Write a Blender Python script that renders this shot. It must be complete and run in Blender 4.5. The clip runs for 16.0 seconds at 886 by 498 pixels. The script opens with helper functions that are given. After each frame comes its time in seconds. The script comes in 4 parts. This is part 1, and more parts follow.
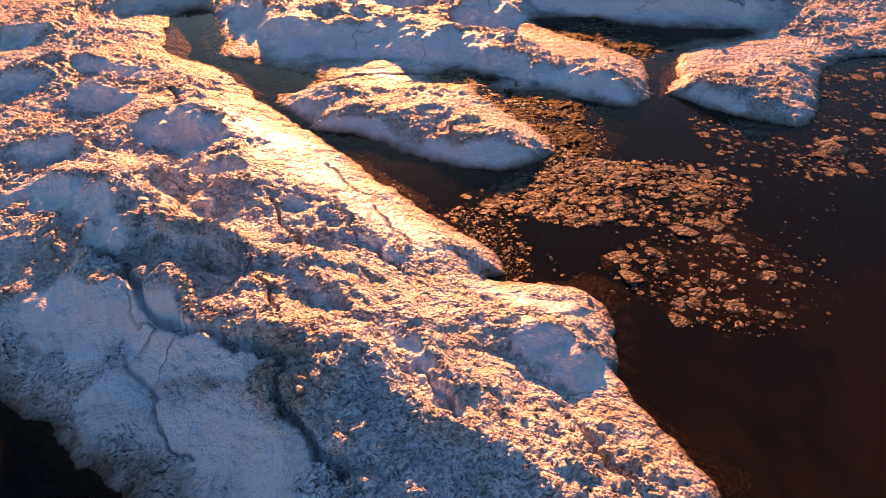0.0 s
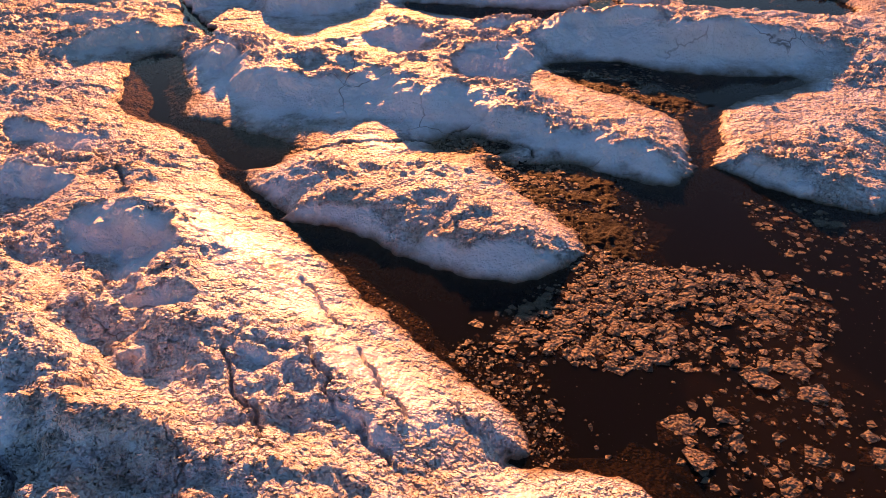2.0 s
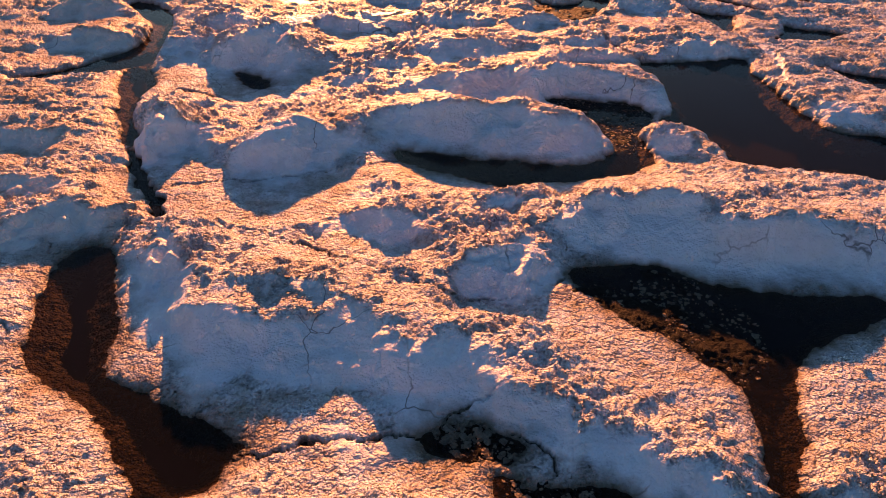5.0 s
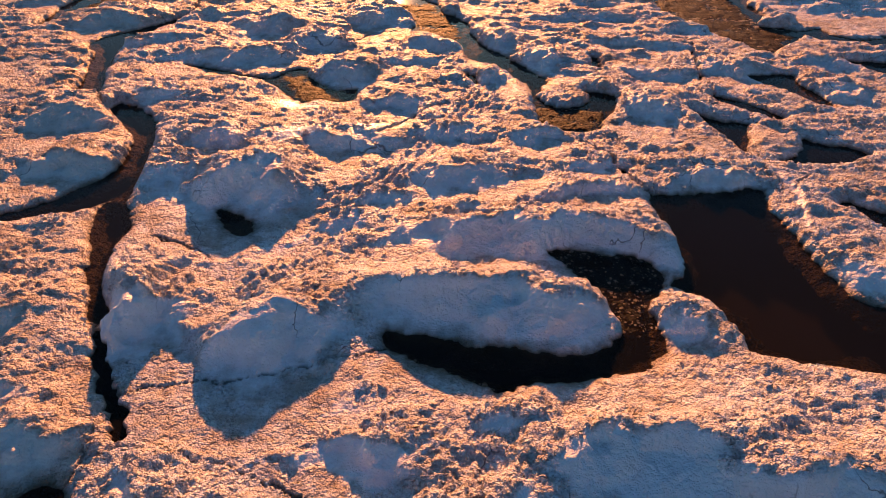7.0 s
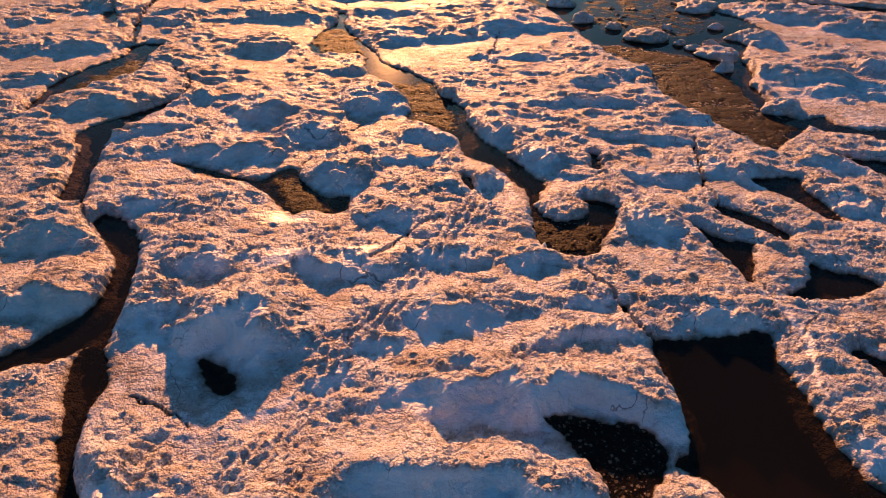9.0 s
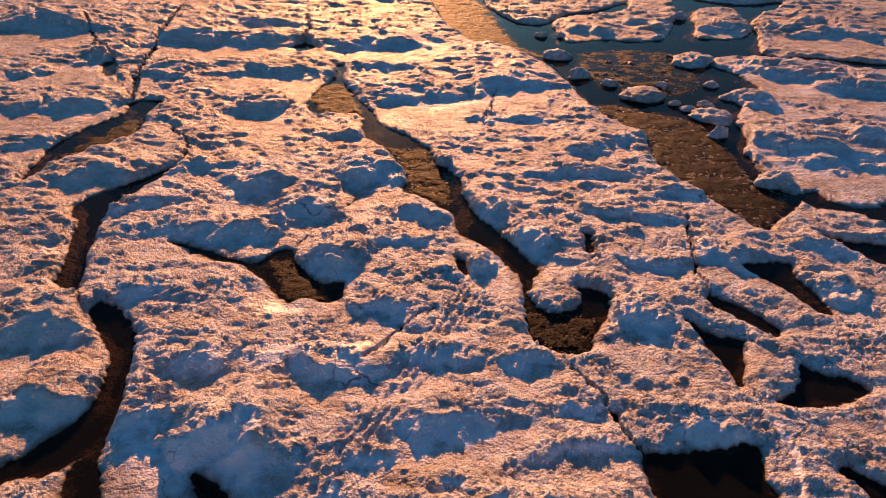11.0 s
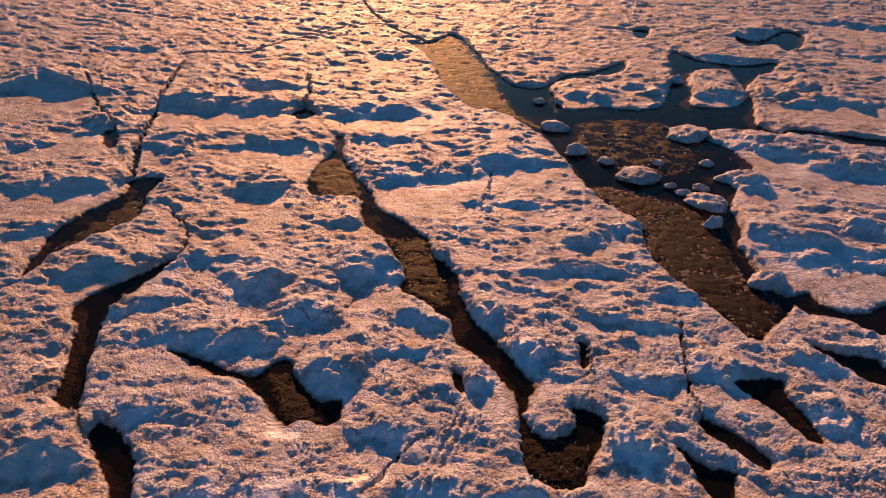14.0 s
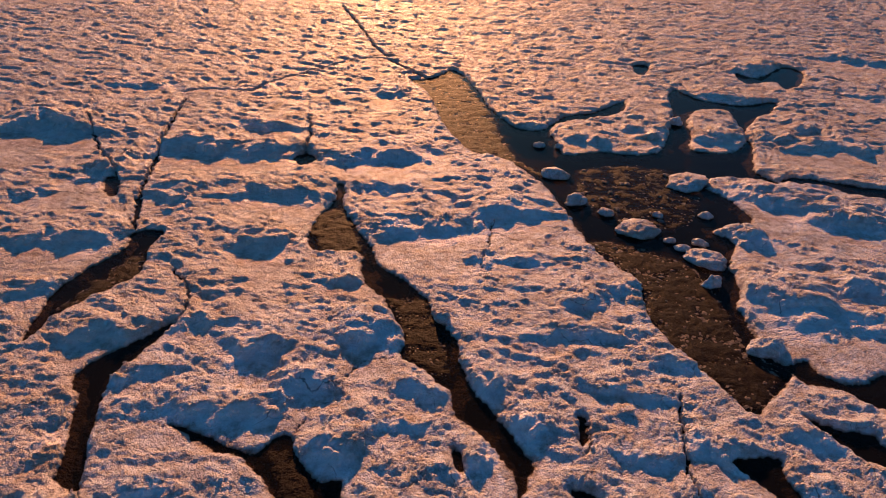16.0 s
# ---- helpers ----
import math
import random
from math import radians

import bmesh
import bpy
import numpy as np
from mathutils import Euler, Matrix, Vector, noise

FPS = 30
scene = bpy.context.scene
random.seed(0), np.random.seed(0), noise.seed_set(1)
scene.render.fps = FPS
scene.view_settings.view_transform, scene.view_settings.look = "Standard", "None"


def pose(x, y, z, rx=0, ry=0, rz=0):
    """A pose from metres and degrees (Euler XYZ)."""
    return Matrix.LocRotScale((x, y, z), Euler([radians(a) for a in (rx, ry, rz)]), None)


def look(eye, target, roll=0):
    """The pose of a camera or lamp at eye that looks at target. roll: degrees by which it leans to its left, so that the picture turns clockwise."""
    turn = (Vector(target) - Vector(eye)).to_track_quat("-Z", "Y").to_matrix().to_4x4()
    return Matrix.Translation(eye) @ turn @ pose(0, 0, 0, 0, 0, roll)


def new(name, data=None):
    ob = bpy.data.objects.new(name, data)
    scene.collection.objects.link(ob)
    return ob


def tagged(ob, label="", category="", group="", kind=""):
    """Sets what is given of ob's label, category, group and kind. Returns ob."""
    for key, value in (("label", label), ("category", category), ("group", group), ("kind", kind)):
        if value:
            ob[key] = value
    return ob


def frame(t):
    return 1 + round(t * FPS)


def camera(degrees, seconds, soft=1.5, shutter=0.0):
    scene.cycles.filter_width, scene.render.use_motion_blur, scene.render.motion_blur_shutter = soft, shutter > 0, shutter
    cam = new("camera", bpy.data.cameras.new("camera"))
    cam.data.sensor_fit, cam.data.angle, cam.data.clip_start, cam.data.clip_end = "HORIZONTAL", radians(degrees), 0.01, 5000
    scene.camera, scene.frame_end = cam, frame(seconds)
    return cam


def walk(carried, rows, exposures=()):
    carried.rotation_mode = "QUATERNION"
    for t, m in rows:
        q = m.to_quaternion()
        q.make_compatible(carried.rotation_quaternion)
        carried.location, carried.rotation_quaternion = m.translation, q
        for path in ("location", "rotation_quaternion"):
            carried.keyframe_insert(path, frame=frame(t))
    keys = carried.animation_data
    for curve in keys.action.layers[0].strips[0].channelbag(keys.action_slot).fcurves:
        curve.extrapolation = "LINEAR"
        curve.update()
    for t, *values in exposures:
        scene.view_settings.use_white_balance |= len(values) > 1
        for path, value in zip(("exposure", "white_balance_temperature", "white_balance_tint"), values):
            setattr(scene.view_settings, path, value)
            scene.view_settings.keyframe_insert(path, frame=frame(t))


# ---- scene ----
cam = camera(67.1, 16.0, soft=0.42)
# Seconds, eye in metres, then pitch, roll and yaw in degrees: a slow flight ahead that climbs from 4 to 16 m.
PATH = [
    (0, 0.154, 0.071, 4.201, -37.16, 0.22, 0.70),
    (0.5, 0.133, 0.544, 4.210, -37.13, 0.14, 0.70),
    (1, 0.115, 1.057, 4.209, -37.05, 0.09, 0.67),
    (1.5, 0.103, 1.590, 4.197, -36.95, 0.04, 0.70),
    (2, 0.085, 2.144, 4.222, -36.91, 0.05, 0.68),
    (2.5, 0.069, 2.716, 4.269, -36.80, 0.05, 0.72),
    (3, 0.035, 3.302, 4.349, -36.66, 0.11, 0.61),
    (3.5, 0.000, 3.904, 4.490, -36.53, 0.22, 0.42),
    (4, 0.001, 4.524, 4.708, -36.26, 0.35, 0.44),
    (4.2, 0.006, 4.790, 4.844, -36.23, 0.38, 0.45),
    (6.3, 0.270, 7.471, 6.748, -36.24, 0.03, 1.35),
    (6.5, 0.267, 7.741, 6.927, -36.18, 0.07, 1.33),
    (7, 0.256, 8.378, 7.394, -36.13, 0.12, 1.30),
    (7.5, 0.257, 9.011, 7.873, -36.04, 0.13, 1.28),
    (8, 0.289, 9.590, 8.340, -35.77, 0.15, 1.30),
    (8.5, 0.281, 10.095, 8.825, -35.57, 0.31, 1.17),
    (9, 0.319, 10.497, 9.290, -35.35, 0.33, 1.21),
    (11.5, 0.396, 11.890, 11.587, -34.73, 1.05, 0.98),
    (12, 0.375, 12.145, 12.042, -34.66, 1.22, 0.91),
    (12.5, 0.353, 12.425, 12.492, -34.58, 1.30, 0.86),
    (13, 0.329, 12.695, 12.932, -34.47, 1.41, 0.81),
    (13.5, 0.314, 12.956, 13.376, -34.37, 1.51, 0.79),
    (14, 0.283, 13.218, 13.833, -34.27, 1.63, 0.73),
    (14.5, 0.257, 13.490, 14.282, -34.17, 1.73, 0.71),
    (15, 0.230, 13.765, 14.732, -34.09, 1.84, 0.70),
    (15.5, 0.182, 14.053, 15.203, -34.04, 1.95, 0.64),
    (16, 0.150, 14.340, 15.651, -33.95, 2.04, 0.62),
]


def flown(x, y, z, pitch, roll, yaw):
    return pose(x, y, z, 0, 0, yaw) @ pose(0, 0, 0, 90 + pitch) @ pose(0, 0, 0, 0, 0, roll)


walk(cam, [(t, flown(*row)) for t, *row in PATH], exposures=[(0.0, 1.4, 9000, 32), (4.0, 1.14, 9000, 33), (8.0, 0.85, 7400, 14), (12.0, 0.66, 6500, 9), (16.0, 0.44, 6100, 7)])

# ---- light: a low warm sun ahead, a clear blue sky ----
SUN_UP, SUN_LEFT = 15.0, 6.0
world = bpy.data.worlds.new("sky")
scene.world = world
world.use_nodes = True
wn, wl = world.node_tree.nodes, world.node_tree.links
sky = wn.new("ShaderNodeTexSky")
sky.sky_type, sky.sun_disc = "NISHITA", False
sky.sun_elevation, sky.sun_rotation = radians(SUN_UP), radians(-SUN_LEFT)
sky.air_density, sky.dust_density, sky.ozone_density = 1.0, 1.0, 3.0
wn["Background"].inputs["Strength"].default_value = 0.056
clear = wn.new("ShaderNodeMix")
clear.data_type, clear.blend_type = "RGBA", "MULTIPLY"
clear.inputs[0].default_value, clear.inputs[7].default_value = 1.0, (0.40, 0.88, 1.2, 1)
wl.new(sky.outputs["Color"], clear.inputs[6])
wl.new(clear.outputs[2], wn["Background"].inputs["Color"])
sun = new("sun", bpy.data.lights.new("sun", "SUN"))
sun.data.energy, sun.data.angle, sun.data.color = 5.6, radians(1.0), (1.0, 0.40, 0.145)
to_sun = Vector((-math.sin(radians(SUN_LEFT)) * math.cos(radians(SUN_UP)), math.cos(radians(SUN_LEFT)) * math.cos(radians(SUN_UP)), math.sin(radians(SUN_UP))))
sun.matrix_world = look(to_sun * 100, (0, 0, 0))


# ---- materials ----
def material(name):
    m = bpy.data.materials.new(name)
    m.use_nodes = True
    n = m.node_tree.nodes
    return m, n, m.node_tree.links, n["Principled BSDF"]


def noise_tex(n, l, scale, detail=4.0, rough=0.55, stretch=(1, 1, 1)):
    """Noise in world metres."""
    place, mapping, tex = n.new("ShaderNodeNewGeometry"), n.new("ShaderNodeMapping"), n.new("ShaderNodeTexNoise")
    mapping.inputs["Scale"].default_value = stretch
    l.new(place.outputs["Position"], mapping.inputs["Vector"])
    l.new(mapping.outputs["Vector"], tex.inputs["Vector"])
    for key, value in (("Scale", scale), ("Detail", detail), ("Roughness", rough)):
        tex.inputs[key].default_value = value
    return tex


def ramp(n, l, source, stops):
    r = n.new("ShaderNodeValToRGB")
    while len(r.color_ramp.elements) < len(stops):
        r.color_ramp.elements.new(0.5)
    for e, (at, colour) in zip(r.color_ramp.elements, stops):
        e.position, e.color = at, (*colour, 1)
    l.new(source, r.inputs["Fac"])
    return r


def mixed(n, l, fac, a, b):
    m = n.new("ShaderNodeMix")
    m.data_type = "RGBA"
    l.new(fac, m.inputs[0])
    l.new(a, m.inputs[6])
    l.new(b, m.inputs[7])
    return m.outputs[2]


def bumps(n, l, bsdf, layers):
    last = None
    for source, strength, depth in layers:
        b = n.new("ShaderNodeBump")
        b.inputs["Strength"].default_value, b.inputs["Distance"].default_value = strength, depth
        l.new(source, b.inputs["Height"])
        if last:
            l.new(last.outputs["Normal"], b.inputs["Normal"])
        last = b
    l.new(last.outputs["Normal"], bsdf.inputs["Normal"])


def attribute(n, name):
    a = n.new("ShaderNodeAttribute")
    a.attribute_name = name
    return a.outputs["Fac"]


def maths(n, l, operation, *values):
    m = n.new("ShaderNodeMath")
    m.operation = operation
    for slot, value in zip(m.inputs, values):
        if isinstance(value, (int, float)):
            slot.default_value = value
        else:
            l.new(value, slot)
    return m.outputs[0]


def ranged(n, l, value, a, b, c, d):
    m = n.new("ShaderNodeMapRange")
    l.new(value, m.inputs["Value"])
    for key, number in (("From Min", a), ("From Max", b), ("To Min", c), ("To Max", d)):
        m.inputs[key].default_value = number
    return m.outputs["Result"]


def ice_material(name, clean, dirty, wet_top=0.04, sheen=0.65):
    """Old sea ice with a refrozen snow crust: crumbly and faintly soiled, smooth on slopes turned from the sun, whose
    colour is kept cleaner for blue shade, glazed in places, brown where it is awash, painted darker by depth.
    """
    m, n, l, bsdf = material(name)
    shade_slope, glaze = attribute(n, "shade_slope"), attribute(n, "glaze")
    bare = maths(n, l, "SUBTRACT", 1.0, shade_slope)
    stain, blotch, grain = noise_tex(n, l, 0.8, 4, 0.6), noise_tex(n, l, 4.0, 4, 0.65), noise_tex(n, l, 24, 1, 0.5)
    # dirt and specks fade on slopes turned from the sun, painting their shade bluer
    soil_off_shade = maths(n, l, "ADD", maths(n, l, "MULTIPLY", blotch.outputs["Fac"], 0.5), maths(n, l, "MULTIPLY", stain.outputs["Fac"], 0.5))
    soil_off_shade = maths(n, l, "MULTIPLY", ranged(n, l, soil_off_shade, 0.42, 0.64, 0.0, 1.0), maths(n, l, "MULTIPLY_ADD", bare, 0.75, 0.25))
    a, b = n.new("ShaderNodeRGB"), n.new("ShaderNodeRGB")
    a.outputs[0].default_value, b.outputs[0].default_value = (*clean, 1), (*dirty, 1)
    colour = mixed(n, l, soil_off_shade, a.outputs[0], b.outputs[0])
    speck = ramp(n, l, grain.outputs["Fac"], [(0.32, (0.62, 0.58, 0.55)), (0.44, (1, 1, 1))])
    mult = n.new("ShaderNodeMix")
    mult.data_type, mult.blend_type = "RGBA", "MULTIPLY"
    l.new(maths(n, l, "MULTIPLY", bare, 0.6), mult.inputs[0])
    l.new(colour, mult.inputs[6])
    l.new(speck.outputs["Color"], mult.inputs[7])
    # hairline fractures, in patches
    place, split = n.new("ShaderNodeNewGeometry"), n.new("ShaderNodeSeparateXYZ")
    l.new(place.outputs["Position"], split.inputs["Vector"])
    twist = noise_tex(n, l, 2.2, 3)
    bend, flat = n.new("ShaderNodeVectorMath"), n.new("ShaderNodeVectorMath")
    bend.operation, flat.operation = "MULTIPLY_ADD", "MULTIPLY"
    l.new(twist.outputs["Color"], bend.inputs[0])
    bend.inputs[1].default_value = (0.5, 0.5, 0.0)
    l.new(place.outputs["Position"], bend.inputs[2])
    l.new(bend.outputs[0], flat.inputs[0])
    flat.inputs[1].default_value = (1, 1, 0)
    cell = n.new("ShaderNodeTexVoronoi")
    cell.feature = "DISTANCE_TO_EDGE"
    cell.inputs["Scale"].default_value = 0.9
    l.new(flat.outputs[0], cell.inputs["Vector"])
    some = ramp(n, l, noise_tex(n, l, 0.6, 2).outputs["Fac"], [(0.55, (0, 0, 0)), (0.62, (1, 1, 1))])
    both = maths(n, l, "MULTIPLY", ranged(n, l, cell.outputs["Distance"], 0.002, 0.012, 1.0, 0.0), some.outputs["Color"])
    gap = n.new("ShaderNodeRGB")
    gap.outputs[0].default_value = (0.3, 0.27, 0.26, 1)
    sound = mixed(n, l, both, mult.outputs[2], gap.outputs[0])
    # soaked brown at the waterline; below, light lost in water is painted as darkening
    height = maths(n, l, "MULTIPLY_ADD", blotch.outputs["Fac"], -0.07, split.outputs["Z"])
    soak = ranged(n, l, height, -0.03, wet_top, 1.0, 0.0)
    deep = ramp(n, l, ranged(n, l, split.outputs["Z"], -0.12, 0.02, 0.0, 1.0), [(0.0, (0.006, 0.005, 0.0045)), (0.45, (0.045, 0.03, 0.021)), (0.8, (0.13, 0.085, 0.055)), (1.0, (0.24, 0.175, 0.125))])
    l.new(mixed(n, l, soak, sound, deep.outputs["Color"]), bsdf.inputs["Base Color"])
    rough = maths(n, l, "MULTIPLY_ADD", glaze, -0.22, ranged(n, l, stain.outputs["Fac"], 0.35, 0.65, 0.44, 0.58))
    l.new(rough, bsdf.inputs["Roughness"])
    l.new(maths(n, l, "MULTIPLY_ADD", glaze, 0.1, sheen), bsdf.inputs["Specular IOR Level"])
    bsdf.inputs["IOR"].default_value = 1.31
    bsdf.inputs["Subsurface Weight"].default_value = 0.25
    bsdf.inputs["Subsurface Radius"].default_value = (0.8, 1.0, 1.1)
    bsdf.inputs["Subsurface Scale"].default_value = 0.02
    # relief: lumps, crumbs and grains, strongest on the bare crust
    crumb, bit = n.new("ShaderNodeTexVoronoi"), n.new("ShaderNodeTexVoronoi")
    crumb.inputs["Scale"].default_value, bit.inputs["Scale"].default_value = 13.0, 31.0
    shift = n.new("ShaderNodeVectorMath")
    shift.operation = "MULTIPLY_ADD"
    l.new(blotch.outputs["Color"], shift.inputs[0])
    shift.inputs[1].default_value = (0.09, 0.09, 0.09)
    l.new(place.outputs["Position"], shift.inputs[2])
    l.new(shift.outputs[0], crumb.inputs["Vector"])
    l.new(shift.outputs[0], bit.inputs["Vector"])
    broad, lumps, fine = noise_tex(n, l, 0.95, 2, 0.5, (0.7, 1.2, 1)), noise_tex(n, l, 2.4, 2, 0.55, (0.8, 1.15, 1)), noise_tex(n, l, 6.0, 4, 0.62, (0.85, 1.1, 1))
    keep = maths(n, l, "MULTIPLY", maths(n, l, "MULTIPLY_ADD", bare, 0.6, 0.4), maths(n, l, "MULTIPLY_ADD", glaze, -0.8, 1.0))
    last = None
    for source, strength, depth in ((broad.outputs["Fac"], 0.9, 0.5), (lumps.outputs["Fac"], 0.9, 0.26), (maths(n, l, "SUBTRACT", 1.0, both), 0.5, 0.02), (fine.outputs["Fac"], 1.0, 0.21), (crumb.outputs["Distance"], 1.0, -0.06), (bit.outputs["Distance"], 1.0, -0.028)):
        b = n.new("ShaderNodeBump")
        b.inputs["Distance"].default_value = depth
        l.new(maths(n, l, "MULTIPLY", keep, strength), b.inputs["Strength"])
        l.new(source, b.inputs["Height"])
        if last:
            l.new(last.outputs["Normal"], b.inputs["Normal"])
        last = b
    l.new(last.outputs["Normal"], bsdf.inputs["Normal"])
    return m


ICE = ice_material("old_ice", (0.85, 0.855, 0.87), (0.52, 0.43, 0.35))
STAINED = ice_material("stained_ice", (0.8, 0.75, 0.7), (0.52, 0.41, 0.31))
CHUNK = ice_material("brash_ice", (0.2, 0.18, 0.18), (0.1, 0.082, 0.076), 0.03, 0.3)


def slush_material():
    m, n, l, bsdf = material("slush")
    lumps = noise_tex(n, l, 13, 6, 0.7)
    c = ramp(n, l, lumps.outputs["Fac"], [(0.38, (0.006, 0.003, 0.002)), (0.62, (0.015, 0.009, 0.0068)), (0.8, (0.075, 0.052, 0.042))])
    l.new(c.outputs["Color"], bsdf.inputs["Base Color"])
    bsdf.inputs["Roughness"].default_value = 0.55
    bsdf.inputs["Specular IOR Level"].default_value = 0.05
    bumps(n, l, bsdf, [(lumps.outputs["Fac"], 1.0, 0.05), (noise_tex(n, l, 32, 4).outputs["Fac"], 0.8, 0.012)])
    return m


def water_material():
    """Brown melt water: clear enough to show the foot of the ice just under it."""
    m, n, l, bsdf = material("melt_water")
    murk = noise_tex(n, l, 0.35, 4)
    c = ramp(n, l, murk.outputs["Fac"], [(0.35, (0.0105, 0.0108, 0.0125)), (0.7, (0.0135, 0.0132, 0.0145))])
    l.new(c.outputs["Color"], bsdf.inputs["Base Color"])
    bsdf.inputs["Roughness"].default_value, bsdf.inputs["IOR"].default_value = 0.08, 1.33
    bsdf.inputs["Specular IOR Level"].default_value = 0.18
    bsdf.inputs["Specular Tint"].default_value = (1.0, 0.55, 0.36, 1)
    bumps(n, l, bsdf, [(noise_tex(n, l, 3, 3).outputs["Fac"], 0.15, 0.01)])
    through_it, blend = n.new("ShaderNodeBsdfTransparent"), n.new("ShaderNodeMixShader")
    through_it.inputs["Color"].default_value = (0.8, 0.66, 0.52, 1)
    blend.inputs[0].default_value = 0.6
    l.new(through_it.outputs[0], blend.inputs[1])
    l.new(bsdf.outputs[0], blend.inputs[2])
    l.new(blend.outputs[0], n["Material Output"].inputs["Surface"])
    return m


def backing_material():
    m, n, l, bsdf = material("murk")
    c = ramp(n, l, noise_tex(n, l, 0.5, 4).outputs["Fac"], [(0.35, (0.004, 0.0034, 0.003)), (0.7, (0.007, 0.0055, 0.0045))])
    l.new(c.outputs["Color"], bsdf.inputs["Base Color"])
    bsdf.inputs["Roughness"].default_value = 0.9
    return m


SLUSH, WATER, BACKING = slush_material(), water_material(), backing_material()

# ---- plan of the ice: shores of the water, cracks, and slopes that fall away from the sun, in metres ----
LEAD_EAST = [(-2.66, 9.34), (-2.26, 8.77), (-1.84, 8.31), (-1.43, 7.87), (-1.07, 7.45), (-0.73, 7.02), (-0.18, 6.36), (0.12, 6.06), (0.44, 5.78), (0.63, 5.56), (0.69, 5.24), (0.55, 5.13), (0.94, 5.09), (1.3, 5.01), (1.58, 4.85), (1.65, 4.4), (1.59, 3.8), (1.73, 3.46), (1.91, 3.15), (2.08, 2.87), (2.21, 2.57), (3.95, 2.51), (6.56, 5.19), (9.39, 10.69), (7.42, 11.14), (6.39, 10.75), (5.95, 10.16)]
LEAD_EAST += [(5.38, 8.94), (4.99, 8.49), (4.51, 8.65), (4.04, 8.91), (3.5, 9.43), (3.33, 9.61), (3.01, 9.3), (2.7, 9.05), (2.27, 9.17), (1.85, 9.4), (1.52, 9.59), (1.03, 9.53), (0.55, 9.67), (0.75, 9.11), (0.95, 8.81), (1.19, 8.54), (1.4, 8.17), (1.52, 7.78), (1.28, 7.5), (0.96, 7.26), (0.51, 7.27), (0.05, 7.37), (-0.42, 7.63), (-0.74, 7.86), (-1.17, 8.11), (-1.78, 8.28), (-2.38, 8.98)]
POOL_NORTHWEST = [(-5.1, 13.11), (-4.74, 13.25), (-4.47, 12.96), (-3.96, 11.83), (-3.81, 11.34), (-3.72, 10.9), (-3.13, 10.58), (-2.54, 10.32), (-1.9, 9.95), (-2.03, 9.75), (-2.18, 9.47), (-2.55, 9.38), (-2.74, 9.46), (-3.15, 9.77), (-3.46, 10.21), (-4.07, 10.68), (-4.61, 10.99), (-4.92, 11.56), (-5.11, 12.28)]
GAP_SOUTHWEST = [(-2.83, 9.53), (-2.58, 9.46), (-2.35, 9.09), (-2.03, 8.63), (-1.77, 8.4), (-1.85, 8.33), (-2.12, 8.58), (-2.44, 8.95), (-2.73, 9.27)]
POOL_NORTHEAST = [(1.65, 12.85), (2.14, 12.97), (2.87, 13.03), (3.41, 12.67), (3.9, 12.53), (4.62, 12.4), (5.38, 12.42), (5.62, 12.22), (5.11, 11.85), (4.39, 11.5), (4.04, 11.15), (3.8, 10.62), (3.68, 10.15), (3.4, 9.56), (3.18, 9.56), (3.24, 9.97), (3.3, 10.76), (3.04, 11.19), (2.69, 11.65), (2.33, 11.95), (1.96, 12.35)]
POOL_MIDDLE = [(-0.89, 16.01), (-0.82, 16.24), (-0.53, 16.2), (0.12, 16.07), (0.49, 15.93), (1.13, 15.92), (1.66, 15.78), (2.29, 15.8), (2.84, 16.1), (2.95, 16.44), (2.85, 16.93), (2.63, 17.44), (2.38, 17.81), (2.16, 18.19), (1.92, 18.49), (2.36, 18.56), (2.99, 18.41), (3.72, 18.29), (3.93, 17.62), (3.53, 16.94), (3.62, 16.31), (3.59, 15.98), (3.34, 15.64), (2.94, 15.43), (2.31, 15.28), (1.61, 15.2), (1.25, 15.08), (0.95, 14.99), (0.66, 15.13), (0.23, 15.36), (-0.22, 15.58), (-0.69, 15.78)]
POOL_LARGE = [(4.34, 20.49), (4.94, 20.53), (5.57, 20.66), (6.81, 20.81), (6.68, 20.07), (6.8, 19.26), (6.85, 18.35), (7, 17.53), (7.19, 17.12), (7.5, 17.03), (8.06, 16.83), (8.18, 15.8), (7.17, 15.21), (6.71, 15.47), (6.19, 15.57), (5.41, 15.73), (4.88, 15.94), (4.84, 16.34), (4.65, 16.88), (4.39, 17.31), (4.06, 17.54), (4.37, 17.95), (4.45, 18.64), (4.37, 19.2), (4.35, 19.8)]
CRACK_LAKE_UPPER = [(-10.2, 25.46), (-10.44, 26.09), (-10.73, 27.35), (-11.06, 28.39), (-11.64, 29.44), (-11.21, 30.28), (-10.56, 30.95), (-9.77, 31.9), (-9.41, 32.11), (-9.95, 30.62), (-10.44, 29.56), (-10.25, 28.06), (-9.91, 26.73), (-9.59, 25.83), (-9.54, 25.2)]
